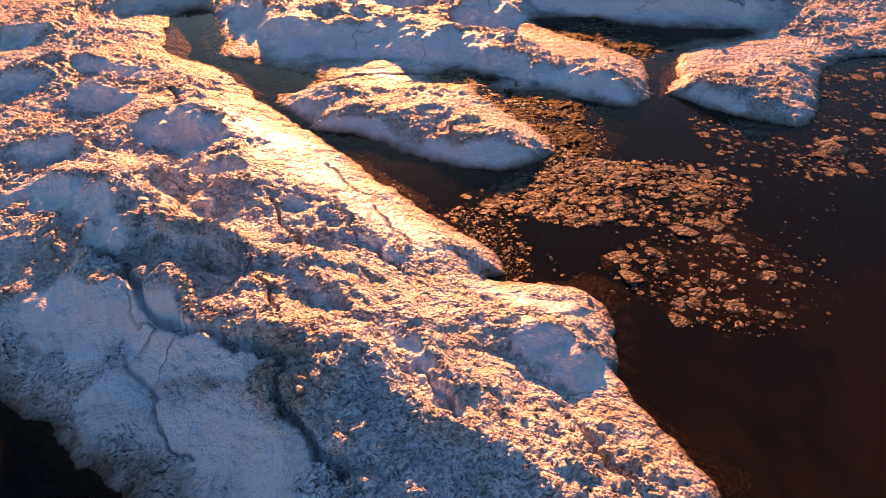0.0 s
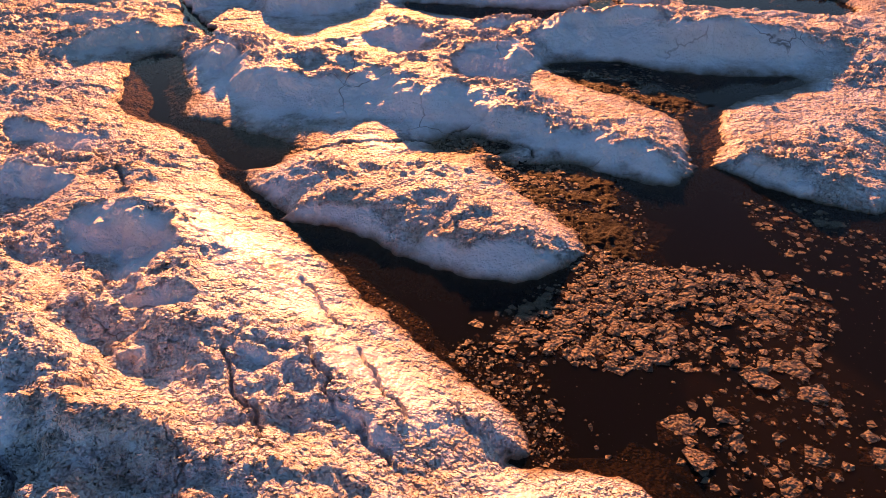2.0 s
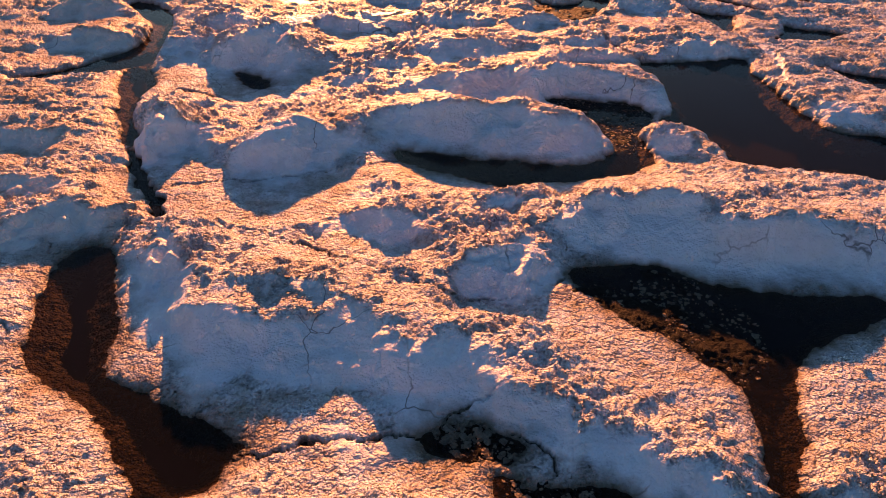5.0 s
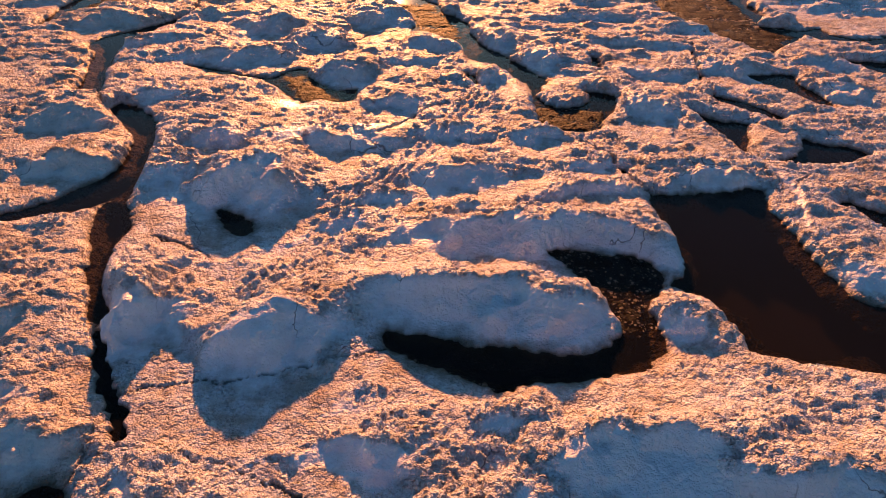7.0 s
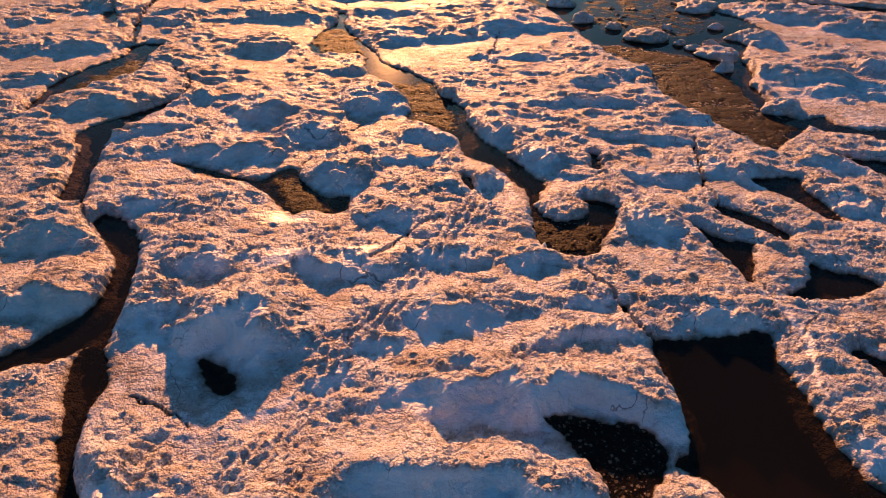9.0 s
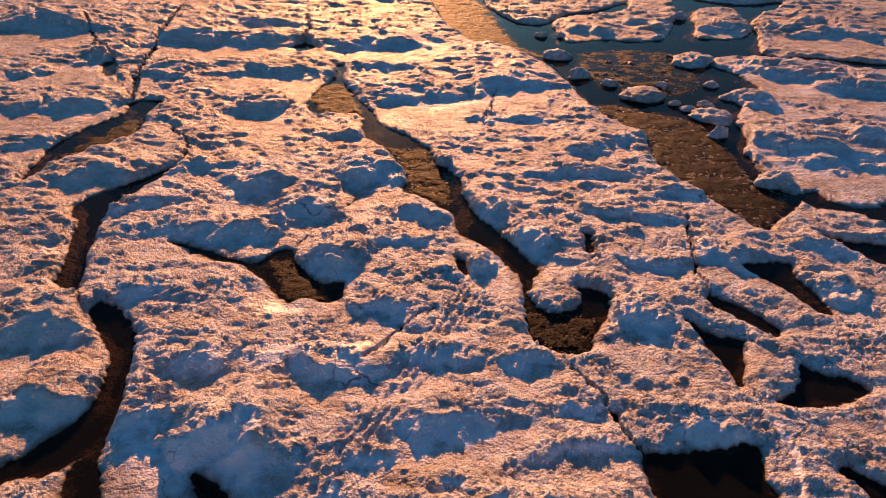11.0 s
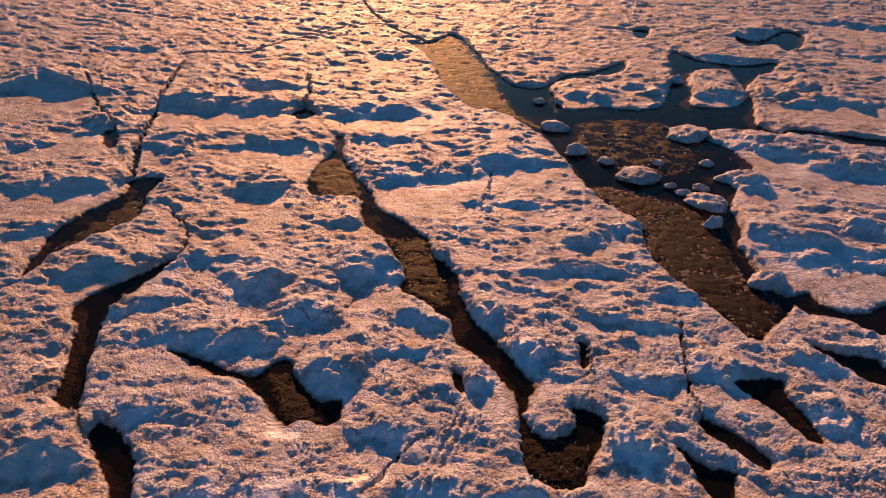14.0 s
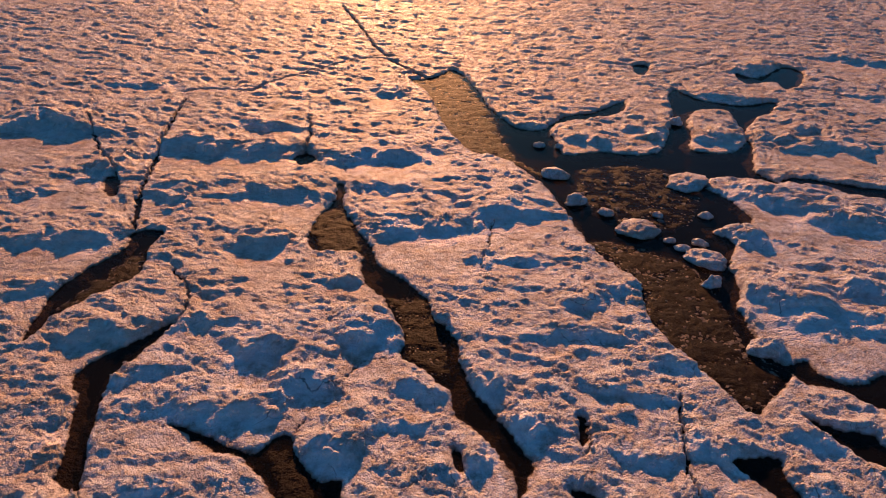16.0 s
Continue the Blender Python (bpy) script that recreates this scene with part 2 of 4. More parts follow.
CRACK_LAKE_LOWER = [(-8.82, 24.35), (-8.33, 23.75), (-7.59, 22.81), (-7.4, 22.03), (-7.37, 21.26), (-7.6, 20.72), (-8.05, 20.13), (-8.47, 19.65), (-9.16, 19.33), (-8.94, 18.98), (-8.27, 19.31), (-7.71, 19.48), (-7.15, 19.69), (-6.85, 20.12), (-7.03, 19.61), (-6.87, 19.04), (-6.54, 18.26), (-6.33, 17.55), (-5.95, 16.89), (-5.73, 16.33), (-5.34, 16.34), (-5.66, 16.92), (-5.95, 17.45), (-6.07, 17.9), (-6.1, 18.52), (-6.14, 19.2), (-6.53, 19.94), (-6.63, 20.58), (-6.69, 21.29), (-6.89, 22.25), (-7.1, 23.09), (-7.39, 23.78), (-7.96, 24.45), (-8.71, 24.85)]
LEAD_WEST = [(-14.19, 30.89), (-14.28, 31.94), (-14.41, 33.77), (-13.83, 35.23), (-13.09, 36.63), (-13.23, 37.82), (-11.98, 38.01), (-12.14, 36.69), (-11.82, 34.95), (-12.44, 34.09), (-13.23, 33.08), (-13.79, 32.15), (-14, 31.06)]
CHANNEL_MIDDLE = [(-5.34, 42.86), (-4.86, 42.26), (-4.81, 40.88), (-3.93, 39.01), (-3.14, 37.56), (-2.71, 36.21), (-1.91, 35.61), (-1.19, 34.83), (-0.5, 34.01), (-0.32, 33.17), (0.17, 32.49), (0.58, 31.85), (0.72, 30.9), (1, 29.75), (1.49, 28.96), (1.99, 28.22), (2.44, 27.4), (2.79, 26.64), (2.64, 26.31), (2.43, 25.58), (2.73, 25.02), (3.3, 24.87), (3.82, 25.42), (3.78, 26.01), (4.48, 25.79), (4.58, 25.3)]
CHANNEL_MIDDLE += [(4.34, 24.73), (3.94, 24.01), (3.7, 23.51), (3.13, 23.32), (2.61, 23.62), (2.32, 24.11), (2.3, 25.19), (2.25, 26.35), (1.77, 27.14), (1.13, 27.92), (0.53, 28.46), (0.43, 29.3), (-0.13, 29.96), (-0.91, 30.65), (-1.32, 31.09), (-1.3, 32.06), (-1.79, 33.08), (-2.19, 33.98), (-2.91, 34.72), (-3.24, 35.52), (-3.47, 36.97), (-4.38, 37.14), (-5.42, 37.07), (-5.91, 38.35), (-5.59, 39.97), (-5.27, 41.13)]
SEAL_HOLE = [(0.47, 27.11), (0.71, 27.06), (0.85, 26.49), (0.58, 26.48)]
POOL_BROWN = [(-7.91, 27.63), (-6.42, 27.16), (-5.31, 26.7), (-4.78, 27.18), (-4.26, 27.44), (-3.99, 26.72), (-3.62, 26.31), (-3.2, 25.91), (-2.6, 25.86), (-2.51, 25.3), (-2.85, 25.09), (-3.56, 25.25), (-3.81, 25), (-4.36, 25.44), (-4.91, 26.09), (-5.59, 26.55), (-6.3, 26.78), (-7.27, 27.24)]
LEAD_NORTHEAST = [(-3.81, 58.88), (-2.33, 56.85), (-1.41, 54.73), (-0.58, 50.96), (0.06, 49.04), (1.01, 47.16), (2.21, 46.58), (3.23, 46.01), (4.14, 44.5), (4.75, 43.37), (5.25, 41.75), (5.79, 39.79), (6.27, 38.02), (7, 36.83), (7.73, 35.91), (7.62, 34.37), (7.74, 33.07), (8.24, 31.84), (8.91, 30.78), (9.3, 29.96), (9.8, 29.03), (10.51, 29.54), (11.8, 30.96), (11.05, 31.51), (11.18, 32.68), (11.2, 33.61), (11.22, 34.61), (11.57, 35.34), (11.72, 36.46), (11.75, 37.25), (12.57, 39.02), (11.85, 39.88), (13.9, 40.71), (13.83, 42.03), (13.36, 43.07), (12.83, 43.88), (13.26, 44.92), (14.56, 45.04)]
LEAD_NORTHEAST += [(15.83, 44.6), (16.79, 44.51), (15.96, 45.91), (16.4, 47.67), (16.94, 49.36), (16.94, 50.66), (18.67, 53.32), (19.92, 54.34), (20.77, 56.12), (18.3, 55.28), (16, 56), (15.47, 56.74), (14.68, 57.68), (13.9, 56.07), (13.59, 53.69), (12.45, 50.23), (11.56, 48.13), (10.16, 47.37), (8.07, 47.6), (6.16, 47.01), (6, 48.34), (5.66, 49.58), (6.15, 51.05), (8.46, 52.12), (10.39, 53.36), (10.79, 55.07), (8.63, 53.18), (6.79, 52.3), (5.25, 50.32), (3.95, 50.27), (3.03, 51.66), (2.23, 53.33), (2.02, 54.52), (1.57, 56.25), (0.64, 58.82), (-0.15, 59.88), (-1.27, 58.38), (-2.56, 57.58)]
LEAD_FAR = [(16.84, 44.63), (18.7, 44.67), (20.19, 43.63), (21.4, 43.4), (23.85, 43.27), (24.46, 44.33), (21.95, 44.47), (20.24, 44.92), (18.43, 45.37), (17.43, 45.41)]
LEAD_RIGHT = [(11.28, 33.55), (11.22, 32.62), (11.11, 31.57), (11.68, 31.14), (12.17, 30.51), (13.2, 30.32), (13.64, 29.73), (14.2, 29.47), (15.68, 29.21), (17.24, 31.89), (15.07, 31.16), (13.84, 30.51), (12.74, 30.96), (12.61, 31.55), (11.95, 31.35), (11.45, 31.54), (11.26, 32.24)]
LEAD_RIGHT_LOWER = [(11.38, 29.05), (11.78, 28.36), (12.18, 27.75), (13.02, 27.19), (14.32, 26.87), (14.74, 27.58), (13.45, 28.02), (13.18, 28.44), (12.21, 28.56)]
SLOT_ONE = [(7.23, 25.76), (7.87, 25.41), (8.43, 24.79), (8.63, 24.32), (8.35, 24.19), (7.91, 24.62), (7.46, 25.03), (7.12, 25.39)]
SLOT_TWO = [(6.36, 24.81), (6.8, 24.25), (7.45, 24.08), (7.58, 23.89), (7.09, 22.6), (6.92, 22.47), (6.79, 23.07), (6.6, 23.81)]
SLOT_THREE = [(8.61, 23.19), (8.81, 23.02), (9.62, 22.79), (9.83, 22.38), (9.3, 22.1), (8.47, 21.91), (7.84, 21.88), (7.62, 22.03), (8.16, 22.39)]
SLOT_FOUR = [(8.62, 27.26), (9.97, 27.32), (9.93, 26.75), (10.17, 25.92), (10.33, 25.2), (9.86, 25.18), (9.54, 25.84), (9.04, 26.54)]
SLOT_FIVE = [(8.12, 20.22), (8.42, 19.93), (8.5, 19.5), (9.07, 18.97), (9.46, 19.67), (8.72, 20.09), (8.44, 20.42)]
BOWL_HOLE = [(-4.59, 19.64), (-4.38, 19.72), (-3.95, 19.41), (-3.67, 19), (-3.86, 18.83), (-4.23, 19.04)]
POOL_SOUTHWEST = [(-4.37, 3.95), (-3.38, 3.45), (-2.93, 3.19), (-2.55, 2.93), (-2.21, 2.7), (-1.82, 2.38), (-3.89, 2.35), (-5.09, 3.94)]
NOTCH_FAR = [(12.93, 62.38), (13.98, 62.5), (13.49, 60.64), (12.75, 60.56)]
RING_FAR = [(20.04, 61.63), (21.28, 60.61), (24.13, 63.33), (25.12, 62.22), (23.81, 59.54), (22.45, 58.53), (22.3, 60.15), (20.06, 59.35)]
POOL_WEDGE = [(-8.08, 45.45), (-7.46, 46.04), (-6.9, 45.42), (-7.46, 44.6)]
POOL_WEDGE_TWO = [(-16.48, 42.54), (-15.83, 42.42), (-15.3, 40.96), (-15.52, 40.68), (-16.12, 41.44)]
SEAM_HOLE = [(-0.13, 10.14), (0.34, 10.28), (0.81, 10.09), (0.72, 9.84), (0.27, 9.86), (-0.06, 9.95)]
NOTCH_MIDDLE = [(4.36, 28.6), (4.48, 28.6), (4.56, 28.1), (4.46, 27.7), (4.26, 27.5), (4.3, 28)]
WATERS = [SEAM_HOLE, NOTCH_MIDDLE, LEAD_EAST, POOL_NORTHWEST, GAP_SOUTHWEST, POOL_NORTHEAST, POOL_MIDDLE, POOL_LARGE, CRACK_LAKE_UPPER, CRACK_LAKE_LOWER, LEAD_WEST, CHANNEL_MIDDLE, SEAL_HOLE, POOL_BROWN, LEAD_NORTHEAST, LEAD_FAR, LEAD_RIGHT, LEAD_RIGHT_LOWER, SLOT_ONE, SLOT_TWO, SLOT_THREE, SLOT_FOUR, SLOT_FIVE, BOWL_HOLE, POOL_SOUTHWEST, NOTCH_FAR, RING_FAR, POOL_WEDGE, POOL_WEDGE_TWO]
SLABS = [[(14.12, 52.43), (15.31, 54.23), (17.13, 54.42), (17.1, 52.73), (16.93, 50.27), (15.63, 48.3), (14.02, 48.08), (13.25, 48.65), (13.85, 50.36)]]
CRACKS = []
CRACKS.append(([(-2.37, 3.71), (-2.24, 3.53), (-2.07, 3.31), (-1.89, 3.11), (-1.66, 2.96)], 0.02))
CRACKS.append(([(-3.1, 4.77), (-2.78, 4.7), (-2.62, 4.43), (-2.25, 4.09), (-1.99, 3.96), (-1.67, 3.81), (-1.31, 3.66), (-1.11, 3.49), (-1.05, 3.28), (-0.88, 3.03), (-0.68, 2.8), (-0.54, 2.63)], 0.04))
CRACKS.append(([(-1.12, 6.1), (-0.87, 5.62), (-0.6, 5.25), (-0.3, 4.95)], 0.02))
CRACKS.append(([(-1.68, 5.86), (-1.34, 5.28), (-1.12, 5.02)], 0.02))
CRACKS.append(([(-4.41, 9.48), (-3.76, 8.81), (-3.3, 8.37)], 0.018))
CRACKS.append(([(-0.08, 3.63), (0.15, 3.3), (0.29, 3.05)], 0.02))
CRACKS.append(([(1.04, 3.31), (1.24, 2.97), (1.41, 2.72)], 0.018))
CRACKS.append(([(-1.69, 4.45), (-1.42, 4.38), (-1.22, 3.91)], 0.016))
CRACKS.append(([(-1.3, 7.08), (-1.07, 6.68), (-0.82, 6.32)], 0.018))
CRACKS.append(([(0.12, 5.52), (0.37, 5.21), (0.52, 5.07)], 0.018))
CRACKS.append(([(-0.64, 6.05), (-0.51, 5.69), (-0.22, 5.31)], 0.018))
CRACKS.append(([(-10.31, 75.68), (-7.65, 68.92), (-5.94, 63.94), (-4.68, 61.85)], 0.1))
CRACKS.append(([(-4.63, 61.35), (-6.64, 61.23), (-8.05, 59.96), (-10, 57.88), (-12.06, 55.5), (-12.81, 54.21), (-15.68, 54.29), (-16.82, 53.49)], 0.08))
CRACKS.append(([(-4.63, 61.35), (-3.28, 59.57), (-1.64, 57.95), (-0.15, 59.71)], 0.1))
CRACKS.append(([(-16.16, 52.62), (-15.9, 50.02), (-15.53, 47.32), (-14.79, 44), (-14.35, 41.4), (-13.59, 38.91), (-13.31, 38.01)], 0.09))
CRACKS.append(([(-8.39, 50.78), (-7.7, 48.07), (-7.56, 45.82)], 0.06))
CRACKS.append(([(-20.22, 48.77), (-18.3, 45.64), (-16.23, 42.96), (-15.36, 40.78)], 0.06))
CRACKS.append(([(7.68, 29.59), (7.31, 27.67), (7.21, 26.34), (7.29, 25.54)], 0.04))
CRACKS.append(([(2.04, 39.53), (1.75, 37.73), (1.39, 36.23)], 0.025))
CRACKS.append(([(-9.35, 31.88), (-9.27, 32.92), (-9.58, 34.09), (-10.52, 35.2)], 0.035))
CRACKS.append(([(-5.52, 18.74), (-5.02, 18.54), (-4.51, 18.23), (-4.16, 17.94)], 0.015))
CRACKS.append(([(-5.71, 16.53), (-5.33, 15.85), (-5.02, 15.25), (-4.62, 14.71), (-4.25, 14.03)], 0.09))
CRACKS.append(([(-8.79, 24.28), (-9.13, 24.71), (-9.44, 25.1)], 0.035))
CRACKS.append(([(-1.55, 22.92), (-1.2, 23.37), (-0.85, 24.09), (-0.03, 24.88)], 0.035))
CRACKS.append(([(-1.86, 9.84), (-1.58, 9.91), (-1.13, 10.04), (-0.53, 10.05), (-0.06, 10.15), (0.25, 10.44), (0.57, 10.64)], 0.016))
CRACKS.append(([(1.21, 9.74), (0.96, 10.08), (0.55, 10.21), (0.24, 10.07), (0.01, 9.98)], 0.014))
CRACKS.append(([(4.29, 28.74), (4.6, 28.04), (4.35, 27.04)], 0.035))
CRACKS.append(([(-5.04, 42.19), (-5.28, 44.85), (-6.3, 47.11), (-7.4, 48.1), (-8.23, 50.79), (-9.2, 54.8), (-10, 57.88)], 0.012))
CRACKS.append(([(-4.76, 11.3), (-5.26, 11.53), (-6.03, 11.64)], 0.012))
CRACKS.append(([(-4.65, 13.07), (-4.57, 13.62), (-4.65, 14.67), (-5.51, 15.96)], 0.012))
CRACKS.append(([(-0.78, 15.83), (-1.86, 15.4), (-3.22, 15.03), (-4.31, 14.89), (-4.65, 14.67)], 0.012))
CRACKS.append(([(1.61, 12.69), (0.81, 12.24), (-0.01, 12.13), (-0.71, 12.57), (-1.56, 13.17), (-2.62, 13.57), (-3.97, 13.85), (-4.57, 13.62)], 0.012))
CRACKS.append(([(3.88, 17.47), (4.21, 17.61)], 0.012))
CRACKS.append(([(4.38, 20.34), (3.99, 21.28), (3.69, 22.04), (3.24, 22.87)], 0.035))
CRACKS.append(([(6.83, 20.71), (7.19, 21.86), (7.05, 22.47)], 0.012))
CRACKS.append(([(7.56, 21.94), (7.27, 22.11), (7.05, 22.47)], 0.012))
CRACKS.append(([(7.68, 29.59), (7.67, 30.58), (7.15, 32.44)], 0.012))
CRACKS.append(([(-7.85, 27.53), (-8.9, 27.64), (-9.86, 26.99)], 0.012))
CRACKS.append(([(-14.09, 30.76), (-14.52, 29.73), (-15.15, 28.71)], 0.012))
CRACKS.append(([(-10.52, 35.2), (-11.64, 36.73)], 0.012))
CRACKS.append(([(-10.31, 75.68), (-15.63, 91.84)], 0.012))
CRACKS.append(([(9.85, 26.63), (10.6, 26.29), (12.05, 25.89)], 0.012))
CRACKS.append(([(10.25, 25.09), (10.47, 24.11), (11.19, 23.38)], 0.012))
CRACKS.append(([(6.58, 19.87), (7.29, 20.59), (8.18, 21.58), (8.73, 21.98)], 0.012))
CRACKS.append(([(20.55, 64.52), (25.24, 71.72), (33.37, 82.23), (44.46, 96.56)], 0.012))
CRACKS.append(([(-2.49, 25.21), (-1.83, 24.72), (-0.73, 25.74), (0.48, 26.42)], 0.012))
CRACKS.append(([(-13.31, 38.01), (-14.7, 40.06), (-15.28, 40.79)], 0.012))
CRACKS.append(([(-1.27, 30.9), (-2.59, 30.58), (-3.15, 29.39), (-3.71, 28.55), (-4.19, 27.53)], 0.012))
CRACKS.append(([(13.6, 61.79), (14.96, 60.76), (17.36, 62.24), (20.55, 64.52)], 0.06))
# brash: outlines of the places where loose ice lies
BRASH_RIDGE = [(1.23, 7.23), (1.96, 7.53), (2.37, 7.35), (3.68, 7.26), (3.4, 6.55), (2.63, 6.43), (1.66, 6.11), (1.08, 6.14), (0.6, 6.1), (0.27, 6.43), (0.38, 6.81), (0.81, 6.89)]
BRASH_DRIFT = [(1.89, 5.66), (2.98, 6.14), (3.63, 5.59), (3.22, 4.5), (2.51, 4.41), (1.96, 4.9)]
BRASH_DENSE = [(0.8, 7.12), (1.89, 7.49), (3.6, 7.31), (3.37, 6.2), (2.34, 6.07), (1.41, 6.06), (0.69, 6.38), (0.44, 6.79)]
BRASH_EAST = [(6.09, 10.39), (7.54, 10.65), (5.78, 7.36), (4.87, 7.34), (5.11, 8.41)]
BRASH_RIM = [(0.66, 9.48), (1.16, 8.69), (1.6, 7.91), (1.86, 7.57), (2.38, 7.43), (2.09, 7.26), (1.53, 7.36), (1.32, 7.47), (1.52, 7.78), (1.18, 8.46), (0.79, 8.94)]
BRASH_FLOOR_NORTHEAST = [(1.74, 12.71), (3.08, 12.88), (3.84, 11.92), (3.63, 11.14), (2.92, 11.47), (2.16, 12.22)]
BRASH_SEAM = [(-0.06, 10.31), (0.55, 10.19), (1.53, 9.53), (1.14, 9.08), (0.63, 9.52), (0.18, 9.91)]
BRASH_POOL_RIM = [(-0.68, 15.68), (0.23, 15.36), (0.91, 14.99), (0.81, 14.5), (0.23, 14.6), (-0.29, 15.15)]
BRASH_POOL_FLOOR = [(1.97, 18.47), (2.99, 18.41), (3.72, 18.29), (3.93, 17.62), (3.53, 16.94), (3.55, 16.38), (2.91, 16.21), (2.75, 16.92), (2.47, 17.71)]
BRASH_NECK = [(-1.9, 9.96), (-1.4, 10.15), (-0.88, 9.9), (-1.31, 9.64), (-1.96, 9.71)]
BRASH_LEAD_FLOOR = [(6.1, 38.53), (8.23, 38.25), (10.21, 36.74), (10.67, 33.9), (10.66, 31.49), (11.43, 30.99), (10.12, 29.21), (9.25, 30.08), (7.61, 33.38), (7.71, 35.8)]
BRASH_LEAD_GOLD = [(-3.52, 58.68), (-2.38, 57.6), (-0.15, 59.65), (1.39, 55.72), (2.37, 52.11), (3.29, 47.16), (4.72, 44.55), (3.08, 45.99), (0.7, 47.48), (-0.64, 50.96), (-2.06, 55.35)]
BRASH_POND = [(-5.99, 39.39), (-4.92, 40.58), (-3.5, 37.54), (-5.07, 37.09)]
BRASH_CHANNEL_FLOOR = [(-1.98, 33.99), (-0.6, 33.89), (0.09, 31.82), (0.23, 30.13), (-1.01, 30.8), (-1.39, 32.4)]
BRASH_CHANNEL_END = [(2.43, 25.01), (4.02, 24.72), (3.71, 23.59), (2.74, 23.55)]
BRASH_BROWN_FLOOR = [(-4.72, 26.91), (-3.82, 26.51), (-3.12, 25.31), (-3.81, 25.04), (-4.66, 26.04)]
BRASH_WEST_FLOOR = [(-13.86, 32.67), (-12.96, 35.29), (-12.32, 36.45), (-11.93, 34.94), (-13.23, 33.08)]
BRASH_FLECKS = [(6.55, 45.46), (11.31, 45.88), (12.08, 42.42), (10.05, 39.74), (6.72, 40.94)]
BRASH_MOUND_RIM = [(-1.24, 7.87), (-0.5, 6.97), (0.37, 6.2), (0.78, 5.74), (1.02, 5.18), (0.74, 5.19), (0.3, 5.98), (-0.28, 6.53)]
BRASH_OPEN = [(0.58, 6.86), (1.61, 7.56), (3.72, 7.46), (4.82, 7.07), (3.73, 4.65), (2.64, 4.2), (2, 4.62), (1.2, 5.27), (0.66, 5.83)]
BRASH_STREWN = [(2.81, 5.95), (3.57, 5.75), (3.79, 5.25), (3.5, 4.7), (2.32, 4.69), (1.87, 5.22), (2.16, 5.6)]
BRASH_BESIDE = [(3.52, 8.73), (4.23, 8.6), (5.08, 7.77), (4.7, 7.05), (3.84, 7.33), (3.49, 7.86)]
BRASH_SHORE = [(0.13, 6.46), (0.66, 6.3), (0.93, 5.86), (0.97, 5.33), (0.72, 5.09), (0.51, 5.51), (0.13, 5.92)]
BRASH_HOLE = [(-0.06, 10.46), (0.26, 10.66), (0.57, 10.49), (0.55, 10.19), (0.3, 9.99), (0.01, 10.07)]
BRASH_FLANK = [(0.61, 9.54), (1.23, 9.34), (2.1, 9.15), (2.28, 8.19), (1.89, 7.49), (1.55, 7.87), (1.12, 8.34), (0.65, 8.87)]
BRASH_INLET = [(1.56, 12.48), (2.6, 12.68), (3.66, 11.84), (3.73, 11.33), (3.37, 10.77), (3, 11.23), (2.24, 11.61)]
# blocks: x, y, length, height
BLOCKS = [(5.4, 44.65, 1.38, 0.47), (6.08, 42.04, 1.08, 0.5), (7.3, 41.03, 0.79, 0.33), (8.42, 39.66, 2.01, 0.5), (12.06, 44.41, 2.41, 0.5), (10.89, 37.56, 1.81, 0.5), (10.61, 35.84, 0.82, 0.5), (13.27, 52, 0.97, 0.5), (11.91, 41.12, 0.69, 0.29), (9.69, 41.01, 0.53, 0.29), (11.4, 32.15, 1.36, 0.5), (4.87, 48.03, 0.63, 0.34), (5.95, 48.03, 0.5, 0.28), (10.12, 38.31, 0.69, 0.26), (9.68, 38.88, 0.5, 0.27), (10.97, 38.76, 0.7, 0.31), (-10.86, 27.48, 0.13, 0.15), (0.01, 32.96, 0.64, 0.43)]
TRACK = [(1.33, 26.85), (0.06, 23.57), (-0.91, 21.57), (-1.85, 19.7), (-2.31, 18.74), (-2.7, 17.77), (-3.03, 16.87)]
# slopes: middle x, y, half length, half breadth, turn
SLOPES = []
SLOPES += [
    (1.12, 4.02, 0.34, 0.2, -28),
    (1.1, 3.9, 0.36, 0.3, -25),
    (-3.3, 7.56, 0.58, 0.36, -22),
    (-2.31, 3.36, 1.74, 0.62, -24),
    (-1.13, 4.41, 0.4, 0.16, -32),
    (-0.09, 3.57, 0.69, 0.1, -55),
    (-4.76, 7.1, 0.45, 0.27, -8),
    (-6.27, 9.48, 0.37, 0.37, -7),
    (-7.32, 11.4, 0.38, 0.43, -9),
    (-2.44, 5.88, 0.34, 0.14, -37),
    (-1.72, 3.74, 0.47, 0.13, -22),
    (-4.78, 8.68, 0.48, 0.27, -10),
    (-5.35, 10, 0.78, 0.24, -16),
    (-3.03, 4.86, 1.5, 0.45, -31),
    (-2.99, 4.21, 0.88, 0.35, -26),
    (-3.72, 5.83, 0.93, 0.32, -37),
]
